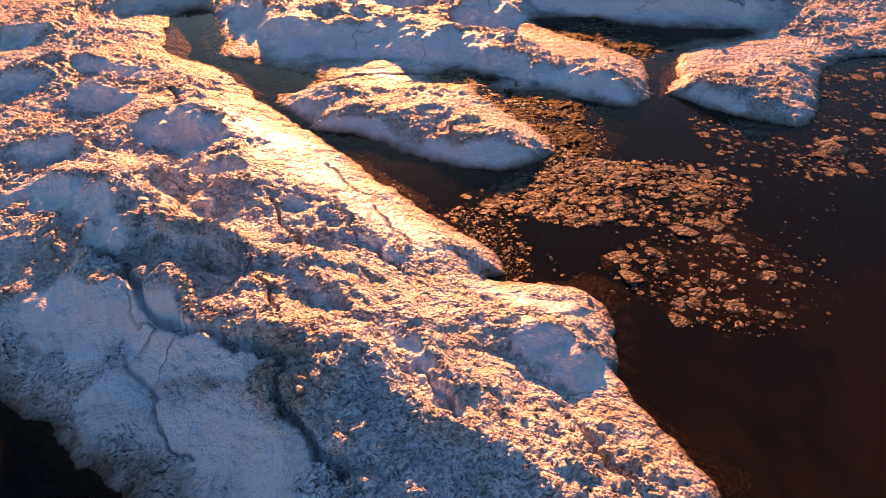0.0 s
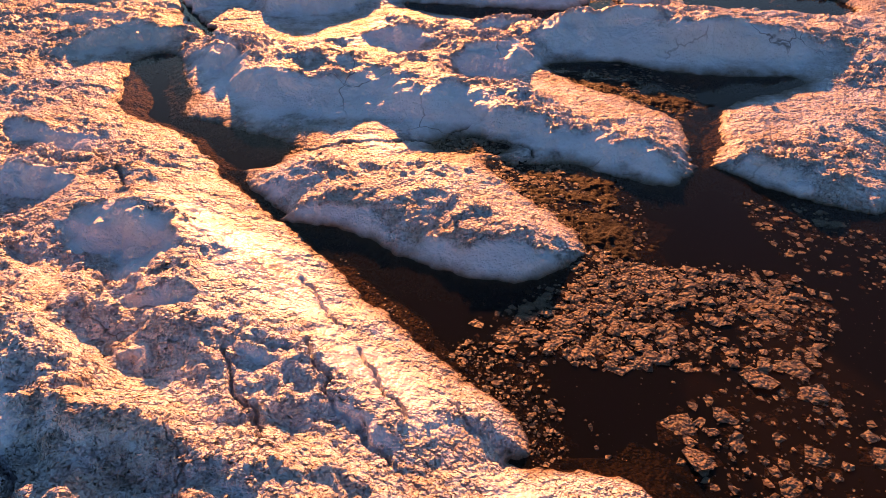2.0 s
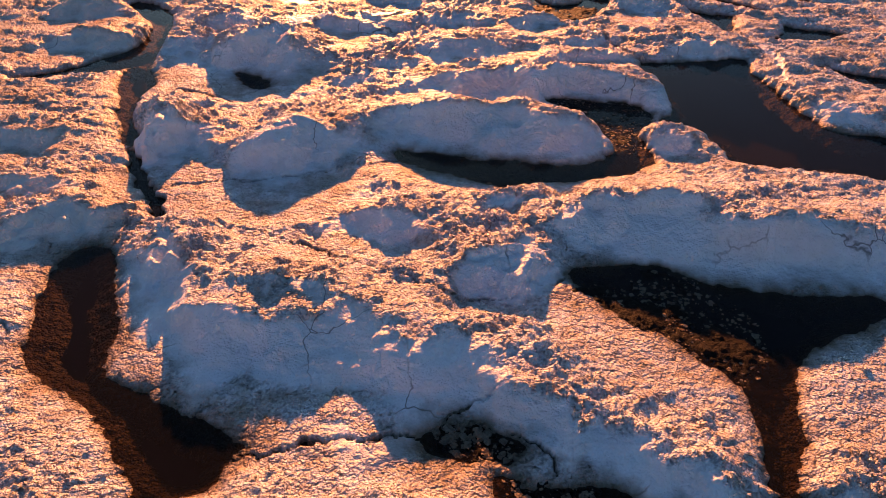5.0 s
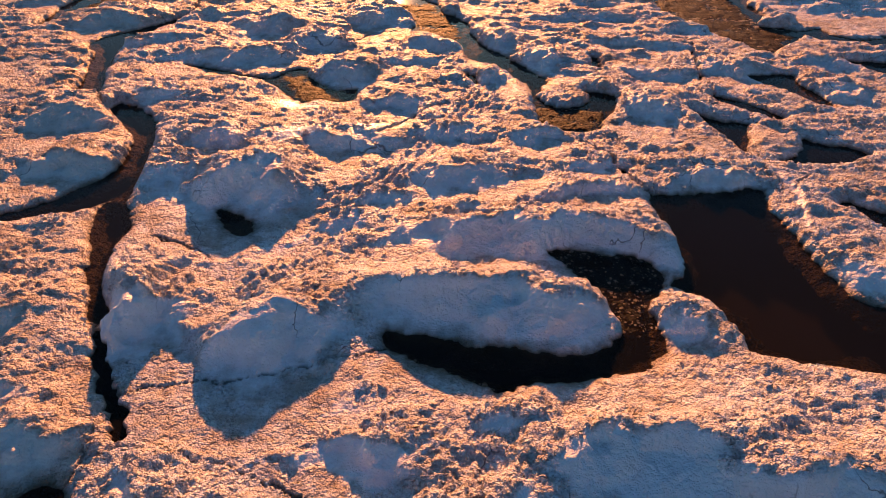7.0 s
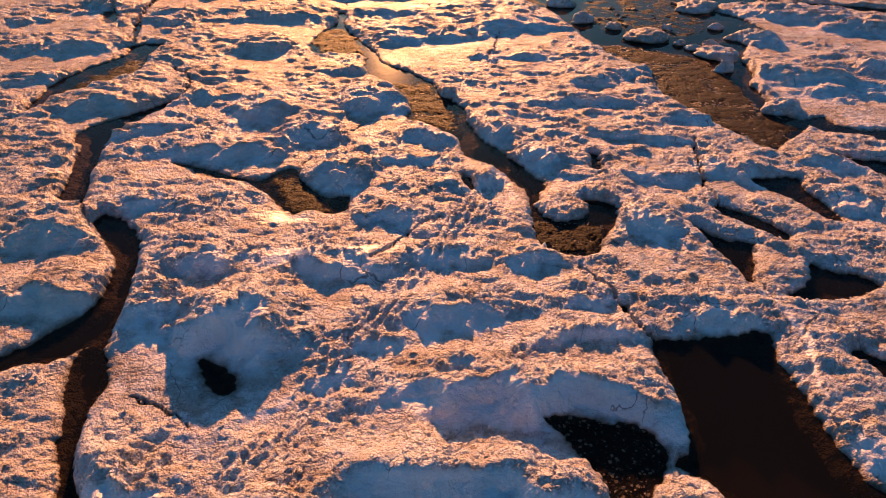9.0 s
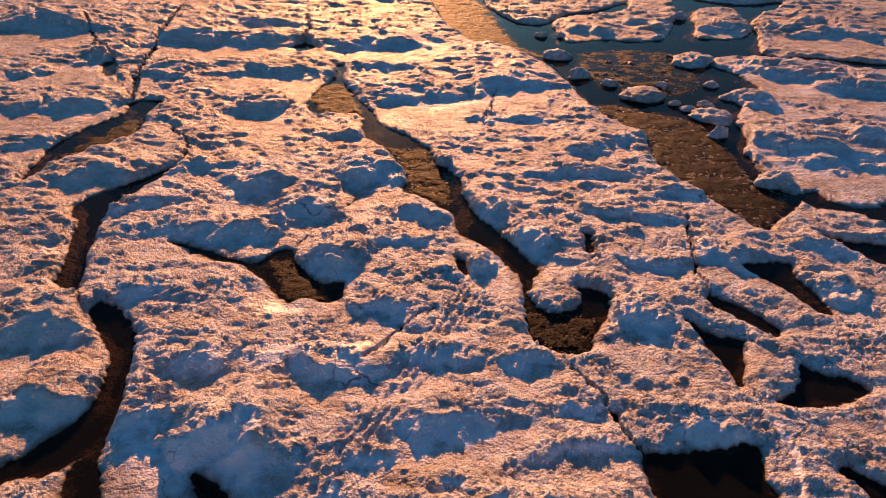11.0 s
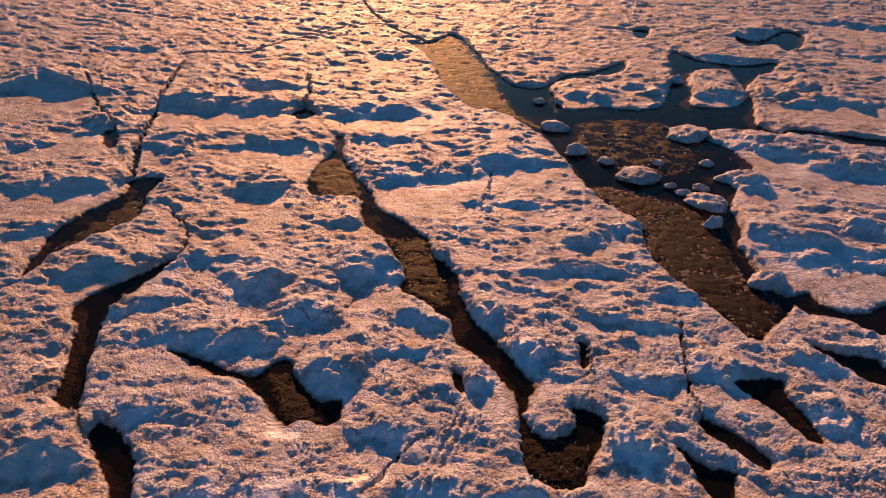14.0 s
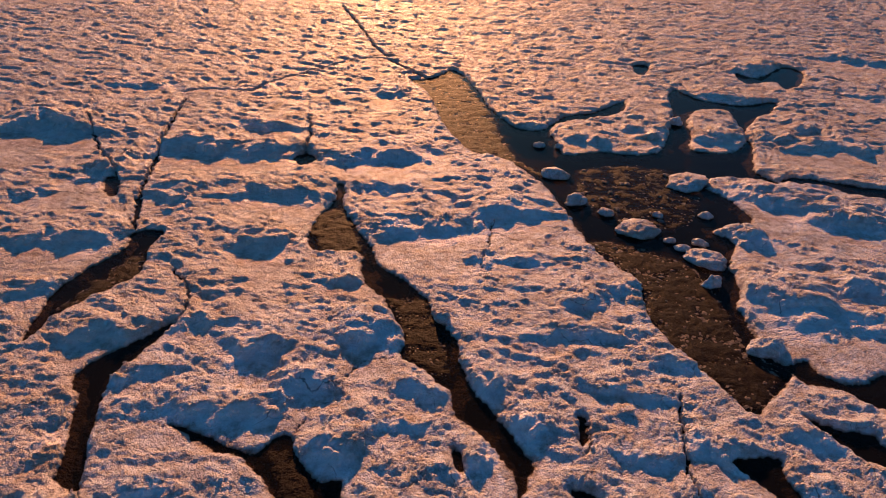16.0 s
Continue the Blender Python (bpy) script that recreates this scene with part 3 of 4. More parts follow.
SLOPES += [
    (-2.85, 4.1, 0.61, 0.37, -16),
    (-2.17, 4.84, 0.48, 0.18, -8),
    (-2.9, 5.06, 0.48, 0.29, -14),
    (-3.1, 7.44, 0.42, 0.29, -25),
    (-2.46, 6.44, 0.3, 0.17, -25),
    (-3.19, 5.42, 0.38, 0.29, -29),
    (-0.72, 7.81, 0.29, 0.22, -31),
    (0.47, 7.44, 0.82, 0.26, -9),
    (-4.77, 8.78, 0.18, 0.31, 21),
    (-1.44, 5.84, 0.15, 0.09, -16),
    (-0.52, 5.27, 0.27, 0.08, -34),
    (-3.3, 6.24, 0.42, 0.1, -40),
    (-2.95, 11.49, 0.94, 0.54, -44),
    (-0.67, 10.99, 1.79, 0.75, -13),
    (-0.88, 9.91, 0.48, 0.3, -9),
    (2.22, 9.44, 0.61, 0.34, -17),
    (3.65, 12.96, 2.16, 0.91, -5),
    (0.63, 12.4, 0.56, 0.36, -2),
]
SLOPES += [
    (3.85, 9.11, 0.39, 0.37, -38),
    (-1.11, 13.55, 0.69, 0.31, -10),
    (-2.65, 15.64, 0.85, 0.55, 36),
    (0.75, 16.47, 1.76, 0.75, -7),
    (1.46, 18.53, 1.87, 0.49, -1),
    (-4.67, 15.94, 0.53, 0.64, 30),
    (-5.92, 13.32, 0.52, 0.5, 20),
    (-1.12, 8.19, 0.74, 0.22, -12),
    (-2.04, 8.87, 0.25, 0.18, -22),
    (3.85, 16.21, 0.44, 0.37, -7),
    (-4.74, 19.96, 1.36, 0.81, -16),
    (7.51, 17.49, 0.6, 0.35, -29),
    (1.24, 10.08, 0.6, 0.25, -21),
    (-7.46, 16.26, 0.83, 0.34, -17),
    (-6.48, 14.69, 0.77, 0.28, -11),
    (-2.37, 15.39, 1.04, 0.84, -6),
    (0.83, 16.36, 1.6, 0.59, -10),
    (1.92, 18.59, 2.32, 0.59, -7),
]
SLOPES += [
    (-4.77, 16.06, 0.61, 0.75, 16),
    (-5.26, 13.7, 0.56, 0.44, -4),
    (-3.75, 12.53, 0.39, 0.69, -17),
    (-1.04, 13.7, 0.69, 0.29, -3),
    (-0.8, 12.9, 0.37, 0.17, -12),
    (2.06, 13.81, 0.45, 0.38, -15),
    (3.16, 13.68, 0.51, 0.33, -7),
    (4.48, 12.98, 1.07, 0.52, -1),
    (0.77, 12.6, 0.59, 0.45, 9),
    (4.6, 14.16, 0.22, 0.2, -13),
    (-1.87, 12.06, 0.47, 0.21, -8),
    (-4.1, 19.9, 0.89, 0.83, 1),
    (-1.26, 14.47, 0.38, 0.16, -8),
    (0.91, 14.23, 0.29, 0.15, -21),
    (-8.42, 21.11, 1, 0.65, 5),
    (-9.61, 23.41, 0.96, 0.72, -7),
    (-5.85, 20.92, 0.48, 0.49, 41),
    (-5.47, 22.38, 0.76, 0.61, 30),
]
SLOPES += [
    (-2.26, 22.46, 1.16, 0.44, 2),
    (-1.11, 20.03, 0.68, 0.32, 13),
    (0.23, 20.88, 1.19, 0.48, 6),
    (0.19, 23.03, 0.8, 0.31, 2),
    (2.24, 22.9, 0.77, 0.29, 16),
    (2.98, 20.42, 0.95, 0.28, 10),
    (5.83, 20.93, 0.79, 0.53, 2),
    (7.31, 19.8, 1.38, 0.08, -96),
    (-2.99, 18.42, 0.44, 0.18, 38),
    (1.85, 27, 1.26, 0.49, 43),
    (-1.89, 19.19, 0.42, 0.19, 13),
    (0.67, 19.42, 0.65, 0.17, -6),
    (3.34, 21.59, 0.58, 0.21, 12),
    (3.9, 17.92, 0.31, 0.23, 27),
    (-4.48, 17.07, 0.55, 0.14, 65),
    (-4.77, 17.69, 0.46, 0.34, 19),
    (-11.63, 31.15, 1.15, 0.83, 8),
    (-9.65, 29.31, 0.91, 0.37, 26),
]
SLOPES += [
    (-6.39, 27.94, 1.96, 0.61, -1),
    (-6.18, 30.69, 0.82, 0.86, -13),
    (-7.48, 36.99, 1.02, 1.1, 17),
    (-3.99, 29.15, 0.87, 0.75, 12),
    (-2.6, 31.45, 1.06, 1.03, 3),
    (-3.06, 26.57, 0.71, 0.91, -10),
    (-7.75, 41.14, 2.23, 1.21, -1),
    (-1.18, 38.55, 2.18, 1.21, 7),
    (2.91, 40.18, 1.51, 1.15, 20),
    (-3.89, 34.78, 0.76, 0.39, 16),
    (-1.39, 24.7, 0.74, 0.33, -4),
    (1.49, 29.46, 0.54, 0.65, -11),
    (2.62, 27.79, 0.55, 0.59, -30),
    (5.03, 32.25, 1.3, 0.48, 3),
    (6.82, 34.92, 0.34, 0.52, -32),
    (5.38, 33.96, 0.87, 0.53, 10),
    (6.13, 29.52, 1.22, 0.33, -13),
    (5.93, 26.99, 0.94, 0.31, -18),
]
SLOPES += [
    (8.26, 27.17, 0.98, 0.51, -28),
    (5.24, 24.43, 0.57, 0.58, -2),
    (13.79, 33.49, 2.42, 1.27, -9),
    (14.9, 42.4, 1.53, 1.24, -32),
    (13.85, 38.75, 0.89, 0.82, 20),
    (22.18, 48.75, 1.81, 1.12, -1),
    (-13.01, 40.64, 1.07, 1.08, -11),
    (-16.86, 42.38, 0.85, 1.38, -4),
    (-21.73, 47.11, 2.62, 1.43, -4),
    (-13.28, 45.48, 1.69, 0.91, 10),
    (-9.21, 44.94, 1.87, 0.88, 0),
    (-3.58, 45.44, 2.69, 1.1, 21),
    (-3.59, 42.42, 1.11, 0.62, -9),
    (-15.81, 36.64, 2.16, 0.91, 10),
    (-14.95, 33.5, 0.83, 0.51, 31),
    (-19.31, 40.41, 0.93, 0.62, 17),
    (-12.65, 38.55, 0.5, 0.77, -2),
    (-0.55, 29.21, 0.84, 0.31, -16),
]
SLOPES += [
    (-1.05, 27.77, 0.85, 0.29, -5),
    (-8.66, 31.91, 0.75, 0.4, 17),
    (-10.96, 26.77, 0.44, 0.33, -162),
    (-7.82, 25.04, 0.56, 0.36, 13),
    (1.87, 26.03, 0.43, 0.09, -71),
    (13.46, 31.16, 0.86, 0.72, -17),
    (11.35, 27.84, 0.69, 0.4, -17),
    (10.78, 25.67, 0.7, 0.47, -13),
    (18.05, 40.35, 1.47, 0.94, -17),
    (16.23, 35.54, 0.87, 0.68, -24),
    (4.72, 45.03, 1.39, 0.46, -57),
    (2.13, 36.62, 1.83, 0.45, 0),
    (7.66, 30.97, 1.02, 0.32, -5),
    (16.17, 41.94, 0.85, 0.43, -72),
    (13.11, 39.02, 0.81, 0.61, -13),
    (27.1, 57.13, 1.25, 0.92, -52),
    (20.64, 51.24, 1.06, 0.91, -18),
    (18.42, 40.97, 0.82, 0.8, -18),
]
SLOPES += [
    (18.28, 49.78, 0.89, 0.83, -21),
    (14.44, 48.64, 1.23, 0.99, -2),
    (10.9, 48.16, 0.9, 0.77, -14),
    (7.48, 48, 1.22, 0.61, -13),
    (21.28, 61.39, 1.35, 0.96, -7),
    (-13.11, 45.61, 1.52, 0.9, -5),
    (-9.36, 46.03, 1.73, 0.94, 12),
    (-22, 47.33, 2.54, 1.13, -3),
    (-10.38, 48.77, 2.29, 0.78, -6),
    (-4.14, 54.49, 0.92, 0.86, -9),
    (22.9, 61.83, 1.46, 1.02, 18),
    (17.52, 55.84, 1.9, 0.81, -16),
    (19.72, 48.54, 1.73, 0.95, 11),
    (7.45, 48.86, 1.42, 0.73, -18),
    (11.15, 49.97, 1.13, 0.88, -25),
    (15.05, 49.58, 0.94, 0.84, -31),
    (29.71, 64.84, 2.12, 1.31, -31),
    (-19.93, 54.24, 2.14, 0.52, 0),
]
FALL = 0.36
# patches glazed smooth by melt: middle x, y, half length, half breadth, turn
GLAZED = [(-1.9, 7.35, 1.5, 0.42, -42), (-0.5, 5.85, 0.75, 0.28, -42), (0.9, 4.62, 0.6, 0.14, -25), (-3.6, 22.95, 0.9, 0.3, 0), (-4.2, 24.7, 0.6, 0.35, 0), (-1.7, 23.2, 0.7, 0.28, 15)]


# ---- the surface of the ice as a function of place ----
def lattice(ix, iy, seed):
    h = (ix * 374761393 + iy * 668265263 + seed * 974634777) & 0xFFFFFFFF
    h = ((h ^ (h >> 13)) * 1274126177) & 0xFFFFFFFF
    return ((h ^ (h >> 16)) & 0xFFFF) / 65535.0 * 2 * math.pi


def waves(x, y, seed):
    """Gradient noise on the plane, about -1 to 1."""
    fx, fy = np.floor(x), np.floor(y)
    ix, iy, u, v = fx.astype(np.int64), fy.astype(np.int64), x - fx, y - fy
    su, sv = u * u * u * (u * (u * 6 - 15) + 10), v * v * v * (v * (v * 6 - 15) + 10)
    corner = []
    for dx, dy in ((0, 0), (1, 0), (0, 1), (1, 1)):
        a = lattice(ix + dx, iy + dy, seed)
        corner.append(np.cos(a) * (u - dx) + np.sin(a) * (v - dy))
    low, high = corner[0] + su * (corner[1] - corner[0]), corner[2] + su * (corner[3] - corner[2])
    return 1.5 * (low + sv * (high - low))


def swell(x, y, seed):
    """Waves that rise gently away from the sun and fall steeply towards it."""
    return waves(x, y - 0.4 * waves(x, y, seed), seed)


def rounded(points, steps=4, closed=True):
    """A smooth line through corner points."""
    p = np.array(points, float)
    n = len(p)
    out = []
    for i in range(n if closed else n - 1):
        a, b, c, d = (p[(i + k) % n] if closed else p[min(max(i + k, 0), n - 1)] for k in (-1, 0, 1, 2))
        for t in np.arange(steps) / steps:
            out.append(0.5 * (2 * b + (c - a) * t + (2 * a - 5 * b + 4 * c - d) * t * t + (3 * b - a - 3 * c + d) * t**3))
    if not closed:
        out.append(p[-1])
    return np.array(out)


def line_distance(x, y, line, closed):
    best = np.full(x.shape, 1e9)
    ends = np.roll(line, -1, 0) if closed else line[1:]
    for (ax, ay), (bx, by) in zip(line, ends):
        ex, ey = bx - ax, by - ay
        t = np.clip(((x - ax) * ex + (y - ay) * ey) / (ex * ex + ey * ey + 1e-12), 0, 1)
        best = np.minimum(best, (x - ax - t * ex) ** 2 + (y - ay - t * ey) ** 2)
    return np.sqrt(best)


def inside(x, y, line):
    hit = np.zeros(x.shape, bool)
    for (ax, ay), (bx, by) in zip(line, np.roll(line, -1, 0)):
        if ay != by:
            hit ^= ((ay > y) != (by > y)) & (x < (bx - ax) * (y - ay) / (by - ay) + ax)
    return hit


def to_shore(x, y, outlines, reach=1.5):
    """Distance to the nearest of some outlines: above 0 outside them, below 0 inside, capped at reach."""
    d = np.full(x.shape, reach)
    for line in outlines:
        (x0, y0), (x1, y1) = line.min(0) - reach, line.max(0) + reach
        near = np.nonzero((x > x0) & (x < x1) & (y > y0) & (y < y1))
        if near[0].size:
            px, py = x[near], y[near]
            s = line_distance(px, py, line, True)
            s[inside(px, py, line)] *= -1
            d[near] = np.minimum(d[near], s)
    return d


SHORES = [rounded(line) for line in WATERS]
ISLANDS = [rounded(line) for line in SLABS]
RIFTS = [(rounded(line, 4, False), width) for line, width in CRACKS]


def warp(x, y):
    """Small wander that makes shores and cracks ragged."""
    k = np.clip(0.5 + y / 40, 0.5, 1.6)
    return (x + k * (0.05 * waves(x * 1.7, y * 1.7, 3) + 0.055 * waves(x * 5, y * 5, 4) + 0.03 * waves(x * 12, y * 12, 23)),
            y + k * (0.05 * waves(x * 1.7, y * 1.7, 5) + 0.055 * waves(x * 5, y * 5, 6) + 0.03 * waves(x * 12, y * 12, 24)))


def shore_distance(x, y):
    wx, wy = warp(x, y)
    d = to_shore(wx, wy, SHORES)
    return np.maximum(d, -to_shore(wx, wy, ISLANDS))


def rift_depth(x, y, wide=0.0):
    wx, wy = warp(x, y)
    wx, wy = wx + 0.06 * waves(x * 3, y * 3, 47) + 0.025 * waves(x * 9, y * 9, 48), wy + 0.06 * waves(x * 3, y * 3, 49) + 0.025 * waves(x * 9, y * 9, 50)
    cut = np.zeros(x.shape)
    for line, width in RIFTS:
        (x0, y0), (x1, y1) = line.min(0) - 0.8, line.max(0) + 0.8
        near = np.nonzero((wx > x0) & (wx < x1) & (wy > y0) & (wy < y1))
        if near[0].size:
            s = line_distance(wx[near], wy[near], line, False)
            cut[near] = np.maximum(cut[near], (s < wide) if wide else min(0.25, 5 * width) * np.exp(-((s / width) ** 4)))
    return cut


def plates(x, y, seed):
    """Broken crust: rounded crumbs of uneven height and tilt, about -0.5 to 0.5, with low joints between them."""
    fx, fy = np.floor(x), np.floor(y)
    ix, iy = fx.astype(np.int64), fy.astype(np.int64)
    first, second, level = np.full(x.shape, 9.0), np.full(x.shape, 9.0), np.zeros(x.shape)
    for dx in (-1, 0, 1):
        for dy in (-1, 0, 1):
            a, b = lattice(ix + dx, iy + dy, seed), lattice(ix + dx, iy + dy, seed + 500)
            ux, uy = x - fx - dx - 0.5 - 0.42 * np.cos(a), y - fy - dy - 0.5 - 0.42 * np.sin(b)
            s = ux * ux + uy * uy
            closer = s < first
            second = np.where(closer, first, np.minimum(second, s))
            level = np.where(closer, 0.22 * np.cos(2 * b + a) + 0.35 * (ux * np.cos(3 * a) + uy * np.sin(3 * b)) + 0.35 - 1.1 * s, level)
            first = np.where(closer, s, first)
    joint = np.clip((np.sqrt(second) - np.sqrt(first)) / 0.2, 0, 1)
    return level * joint - 0.12 * (1 - joint)


def oval(x, y, cx, cy, half, deep, turn):
    c, s = math.cos(radians(turn)), math.sin(radians(turn))
    return ((x - cx) * c + (y - cy) * s) / half, (-(x - cx) * s + (y - cy) * c) / deep


def ice_surface(x, y):
    """Height over the water, how far the place is a smooth slope turned from the sun, and how far it is glazed."""
    d = shore_distance(x, y)
    wx, wy = warp(x, y)
    h = 0.16 + 0.03 * waves(x * 0.16, y * 0.22, 11)
    # the great mound by which the flight begins: higher, ribbed, sloping gently to the lead on its sunny side
    mound = np.exp(-(((x + 1.6) / 3.2) ** 4) - ((y - 5.2) / 4.2) ** 4)
    across, along = 0.7 * x + 0.7 * y, -0.7 * x + 0.7 * y
    ribs = mound * np.clip((d - 0.7) / 0.6, 0, 1)
    crest = 0.35 - np.abs(waves(across * 1.1 + 0.4 * waves(x, y, 36), along * 0.33, 37))
    h += 0.24 * mound
    ribs = ribs * (0.25 * crest + 0.04 * np.clip(crest * 4 + 0.4, 0, 1) * np.abs(waves(across * 7, along * 4, 38)))
    lee = np.zeros(x.shape)
    for cx, cy, half, deep, turn in SLOPES:
        reach = 3.2
        near = np.nonzero((np.abs(x - cx) < reach * (half + deep)) & (np.abs(y - cy) < reach * (half + deep)))
        if not near[0].size:
            continue
        c, s = math.cos(radians(turn)), math.sin(radians(turn))
        ux, uy = wx[near] - cx, wy[near] - cy
        ux, uy = ux + 0.3 * deep * waves(ux / deep * 0.8 + cx, uy / deep * 0.8 + cy, 31), uy + 0.5 * deep * waves(ux / deep * 0.8 + cx, uy / deep * 0.8, 32)
        ux, uy = ux + 0.35 * half * waves(ux / half * 0.9 + cy, uy / half * 0.9, 33), uy + 0.6 * deep * waves(ux / half * 1.6 + cx, uy / half * 1.6, 34)
        uy = uy + (0.1 + 0.004 * cy) * waves(wx[near] * 1.3, wy[near] * 1.5, 62) + 0.05 * waves(wx[near] * 6, wy[near] * 6, 63)
        u, v = (ux * c + uy * s) / half, (-ux * s + uy * c) / deep
        bell = np.exp(0.5 - 0.5 * v * v) / (1 + np.abs(u) ** 4)
        h[near] += FALL * (1 - 0.4 * min(max((cy - 22) / 18, 0), 1)) * deep * v * bell
        lee[near] += FALL * (1 - v * v) * bell
    lee = np.clip((lee - 0.1) / 0.28, 0, 1)
    glaze = np.zeros(x.shape)
    for oval_plan in GLAZED:
        u, v = oval(wx, wy, *oval_plan)
        glaze = np.maximum(glaze, np.clip(1.6 - 1.2 * np.sqrt(u * u + v * v) + 0.5 * waves(wx * 2.5, wy * 3.5, 72), 0, 1))
    h += (1 - 0.85 * lee) * ribs
    lee = lee * (1 - 0.45 * np.clip((y - 18) / 15, 0, 1))
    calm = np.maximum((1 - 0.8 * lee) * (1 - 0.85 * glaze), 0.7 * np.clip(1.2 - d / 0.25, 0, 1))
    # hummocks laid across the light, then a broken crust whose coarseness changes from place to place
    k = (0.75 + 0.5 * waves(x * 0.3, y * 0.3, 12)) * np.clip(0.5 + y / 28, 0.8, 1.6)
    h += k * (1 - 0.7 * lee) * (0.05 * swell(x * 0.6, y * 1.1, 13) + 0.032 * swell(x * 1.5, y * 2.4, 14) + 0.016 * swell(x * 3.4, y * 5.5, 67))
    rough = np.clip(0.8 + 0.8 * waves(x * 0.45, y * 0.6, 15) + 0.5 * waves(x * 1.6, y * 2, 25), 0.2, 1.5)
    bx, by = x + 0.12 * waves(x * 2.5, y * 2.5, 26), y + 0.12 * waves(x * 2.5, y * 2.5, 27)
    rough = rough * calm * (1 - 0.35 * mound * np.clip(1.6 - d / 0.8, 0, 1))
    h += rough * (0.02 * waves(bx * 1.9, by * 3.2, 16) + 0.026 * (np.abs(waves(bx * 1.2, by * 2.1, 28)) - 0.3) + 0.02 * (np.abs(waves(bx * 3.0, by * 3.9, 17)) - 0.3))
    # creases that run slantwise over the ice
    far = np.clip((y - 8) / 20, 0.3, 1) * np.clip(0.4 + y / 30, 1, 1.4)
    fx, fy = x + 0.35 * waves(x * 0.5, y * 0.5, 44), y + 0.35 * waves(x * 0.5, y * 0.5, 45)
    u, v = fx - 0.35 * fy, fy + 0.3 * fx
    h += far * calm * (0.1 * (0.35 - np.abs(waves(u * 0.42, v * 0.95, 46))) + 0.06 * (np.abs(waves(u * 0.8, v * 1.7, 47)) - 0.3) + 0.034 * (np.abs(waves(u * 1.9, v * 3.8, 78)) - 0.3))
    crust = np.clip(0.75 + 1.5 * waves(x * 0.7 + 9, y * 0.9, 29), 0.25, 1.3)
    px, py = x + 0.06 * waves(x * 6, y * 6, 73), y + 0.06 * waves(x * 6, y * 6, 74)
    h += calm * crust * ((0.05 - 0.018 * far) * plates(px * 4.3, py * 5.6, 75) + np.clip(1.7 - y / 30, 0, 1) * 0.03 * plates(px * 10.5, py * 12.5, 76))
    fade = np.clip(1.6 - y / 45, 0.15, 1)
    h += rough * fade * (0.012 * (np.abs(waves(bx * 7, by * 8.5, 18)) - 0.3) + 0.008 * (np.abs(waves(x * 15, y * 17, 19)) - 0.3) + 0.004 * waves(x * 30, y * 32, 20))
    # the snow-machine track: shallow ruts full of crumbs
    near = np.nonzero((x > -4.5) & (x < 2.5) & (y > 16) & (y < 28))
    if near[0].size:
        s = line_distance(wx[near], wy[near], TRACK_LINE, False)
        h[near] += 0.027 * np.cos(s * 2 * math.pi / 0.22) * np.exp(-((s / 0.42) ** 4)) - 0.015 * np.exp(-((s / 0.4) ** 2))
    h = np.where(h < 0.12, 0.06 + 0.06 * np.exp(np.minimum(h - 0.12, 0) / 0.08), h)
    h -= rift_depth(x, y)
    edge = np.clip((d + 0.02) / (np.clip(np.clip(1.25 - 0.05 * y, 0.3, 0.85) * (1 + 0.5 * waves(x * 0.8, y * 0.8, 21)), 0.15, 1.2) + 0.9 * mound), 0, 1)
    edge = (edge * (2 - edge)) ** (0.65 + 0.25 * mound)
    # a foot of rotten brown ice that slopes away under the water
    out = np.maximum(-d - 0.02, 0)
    foot = -0.008 - out * np.clip(0.55 + 0.5 * waves(x * 0.9, y * 0.9, 64), 0.3, 1.0) + np.exp(-out / 0.25) * (0.02 * waves(x * 6, y * 7, 61) + 0.014 * waves(x * 15, y * 17, 65) + 0.008 * waves(x * 31, y * 33, 66))
    return np.where(d > -0.02, -0.02 + (h + 0.02) * edge, np.minimum(foot, 0.012) - 0.012), lee, glaze


TRACK_LINE = rounded(TRACK, 4, False)


# ---- helpers for things ----
def part(name, bm, mat, parent=None, label=""):
    mesh = bpy.data.meshes.new(name)
    bm.to_mesh(mesh)
    bm.free()
    mesh.materials.append(mat)
    ob = new(name, mesh)
    ob.parent = parent
    return tagged(ob, label)


def sheet(name, verts, faces, mat, smooth=True, **fields):
    mesh = bpy.data.meshes.new(name)
    mesh.vertices.add(len(verts))
    mesh.vertices.foreach_set("co", verts.astype(np.float32).ravel())
    mesh.loops.add(faces.size)
    mesh.loops.foreach_set("vertex_index", faces.astype(np.int32).ravel())
    mesh.polygons.add(len(faces))
    mesh.polygons.foreach_set("loop_start", np.arange(0, faces.size, faces.shape[1], dtype=np.int32))
    mesh.polygons.foreach_set("use_smooth", np.full(len(faces), smooth))
    mesh.update(calc_edges=True)
    for key, values in fields.items():
        mesh.attributes.new(key, "FLOAT", "POINT").data.foreach_set("value", values.astype(np.float32))
    mesh.materials.append(mat)
    return new(name, mesh)


def half_width(y):
    return 3.4 + 0.5 * y


# ---- water: one sheet to the horizon ----
bm = bmesh.new()
bmesh.ops.create_grid(bm, x_segments=4, y_segments=4, size=2500)
tagged(part("water", bm, WATER), "still dark brown melt water between the ice floes", "water", kind="structure")
# added dark sheet close under the water, in place of its unlit depth
bm = bmesh.new()
bmesh.ops.create_grid(bm, x_segments=4, y_segments=4, size=2500)
bed = part("dark_backing_sheet", bm, BACKING)
bed.location.z = -0.6
tagged(bed, "added dark sheet standing in for the murky depth under the melt water", "water bed", kind="structure")

# ---- ice: one surface, finer near the path, parted into floes by the water and the cracks ----
rows = [1.2]
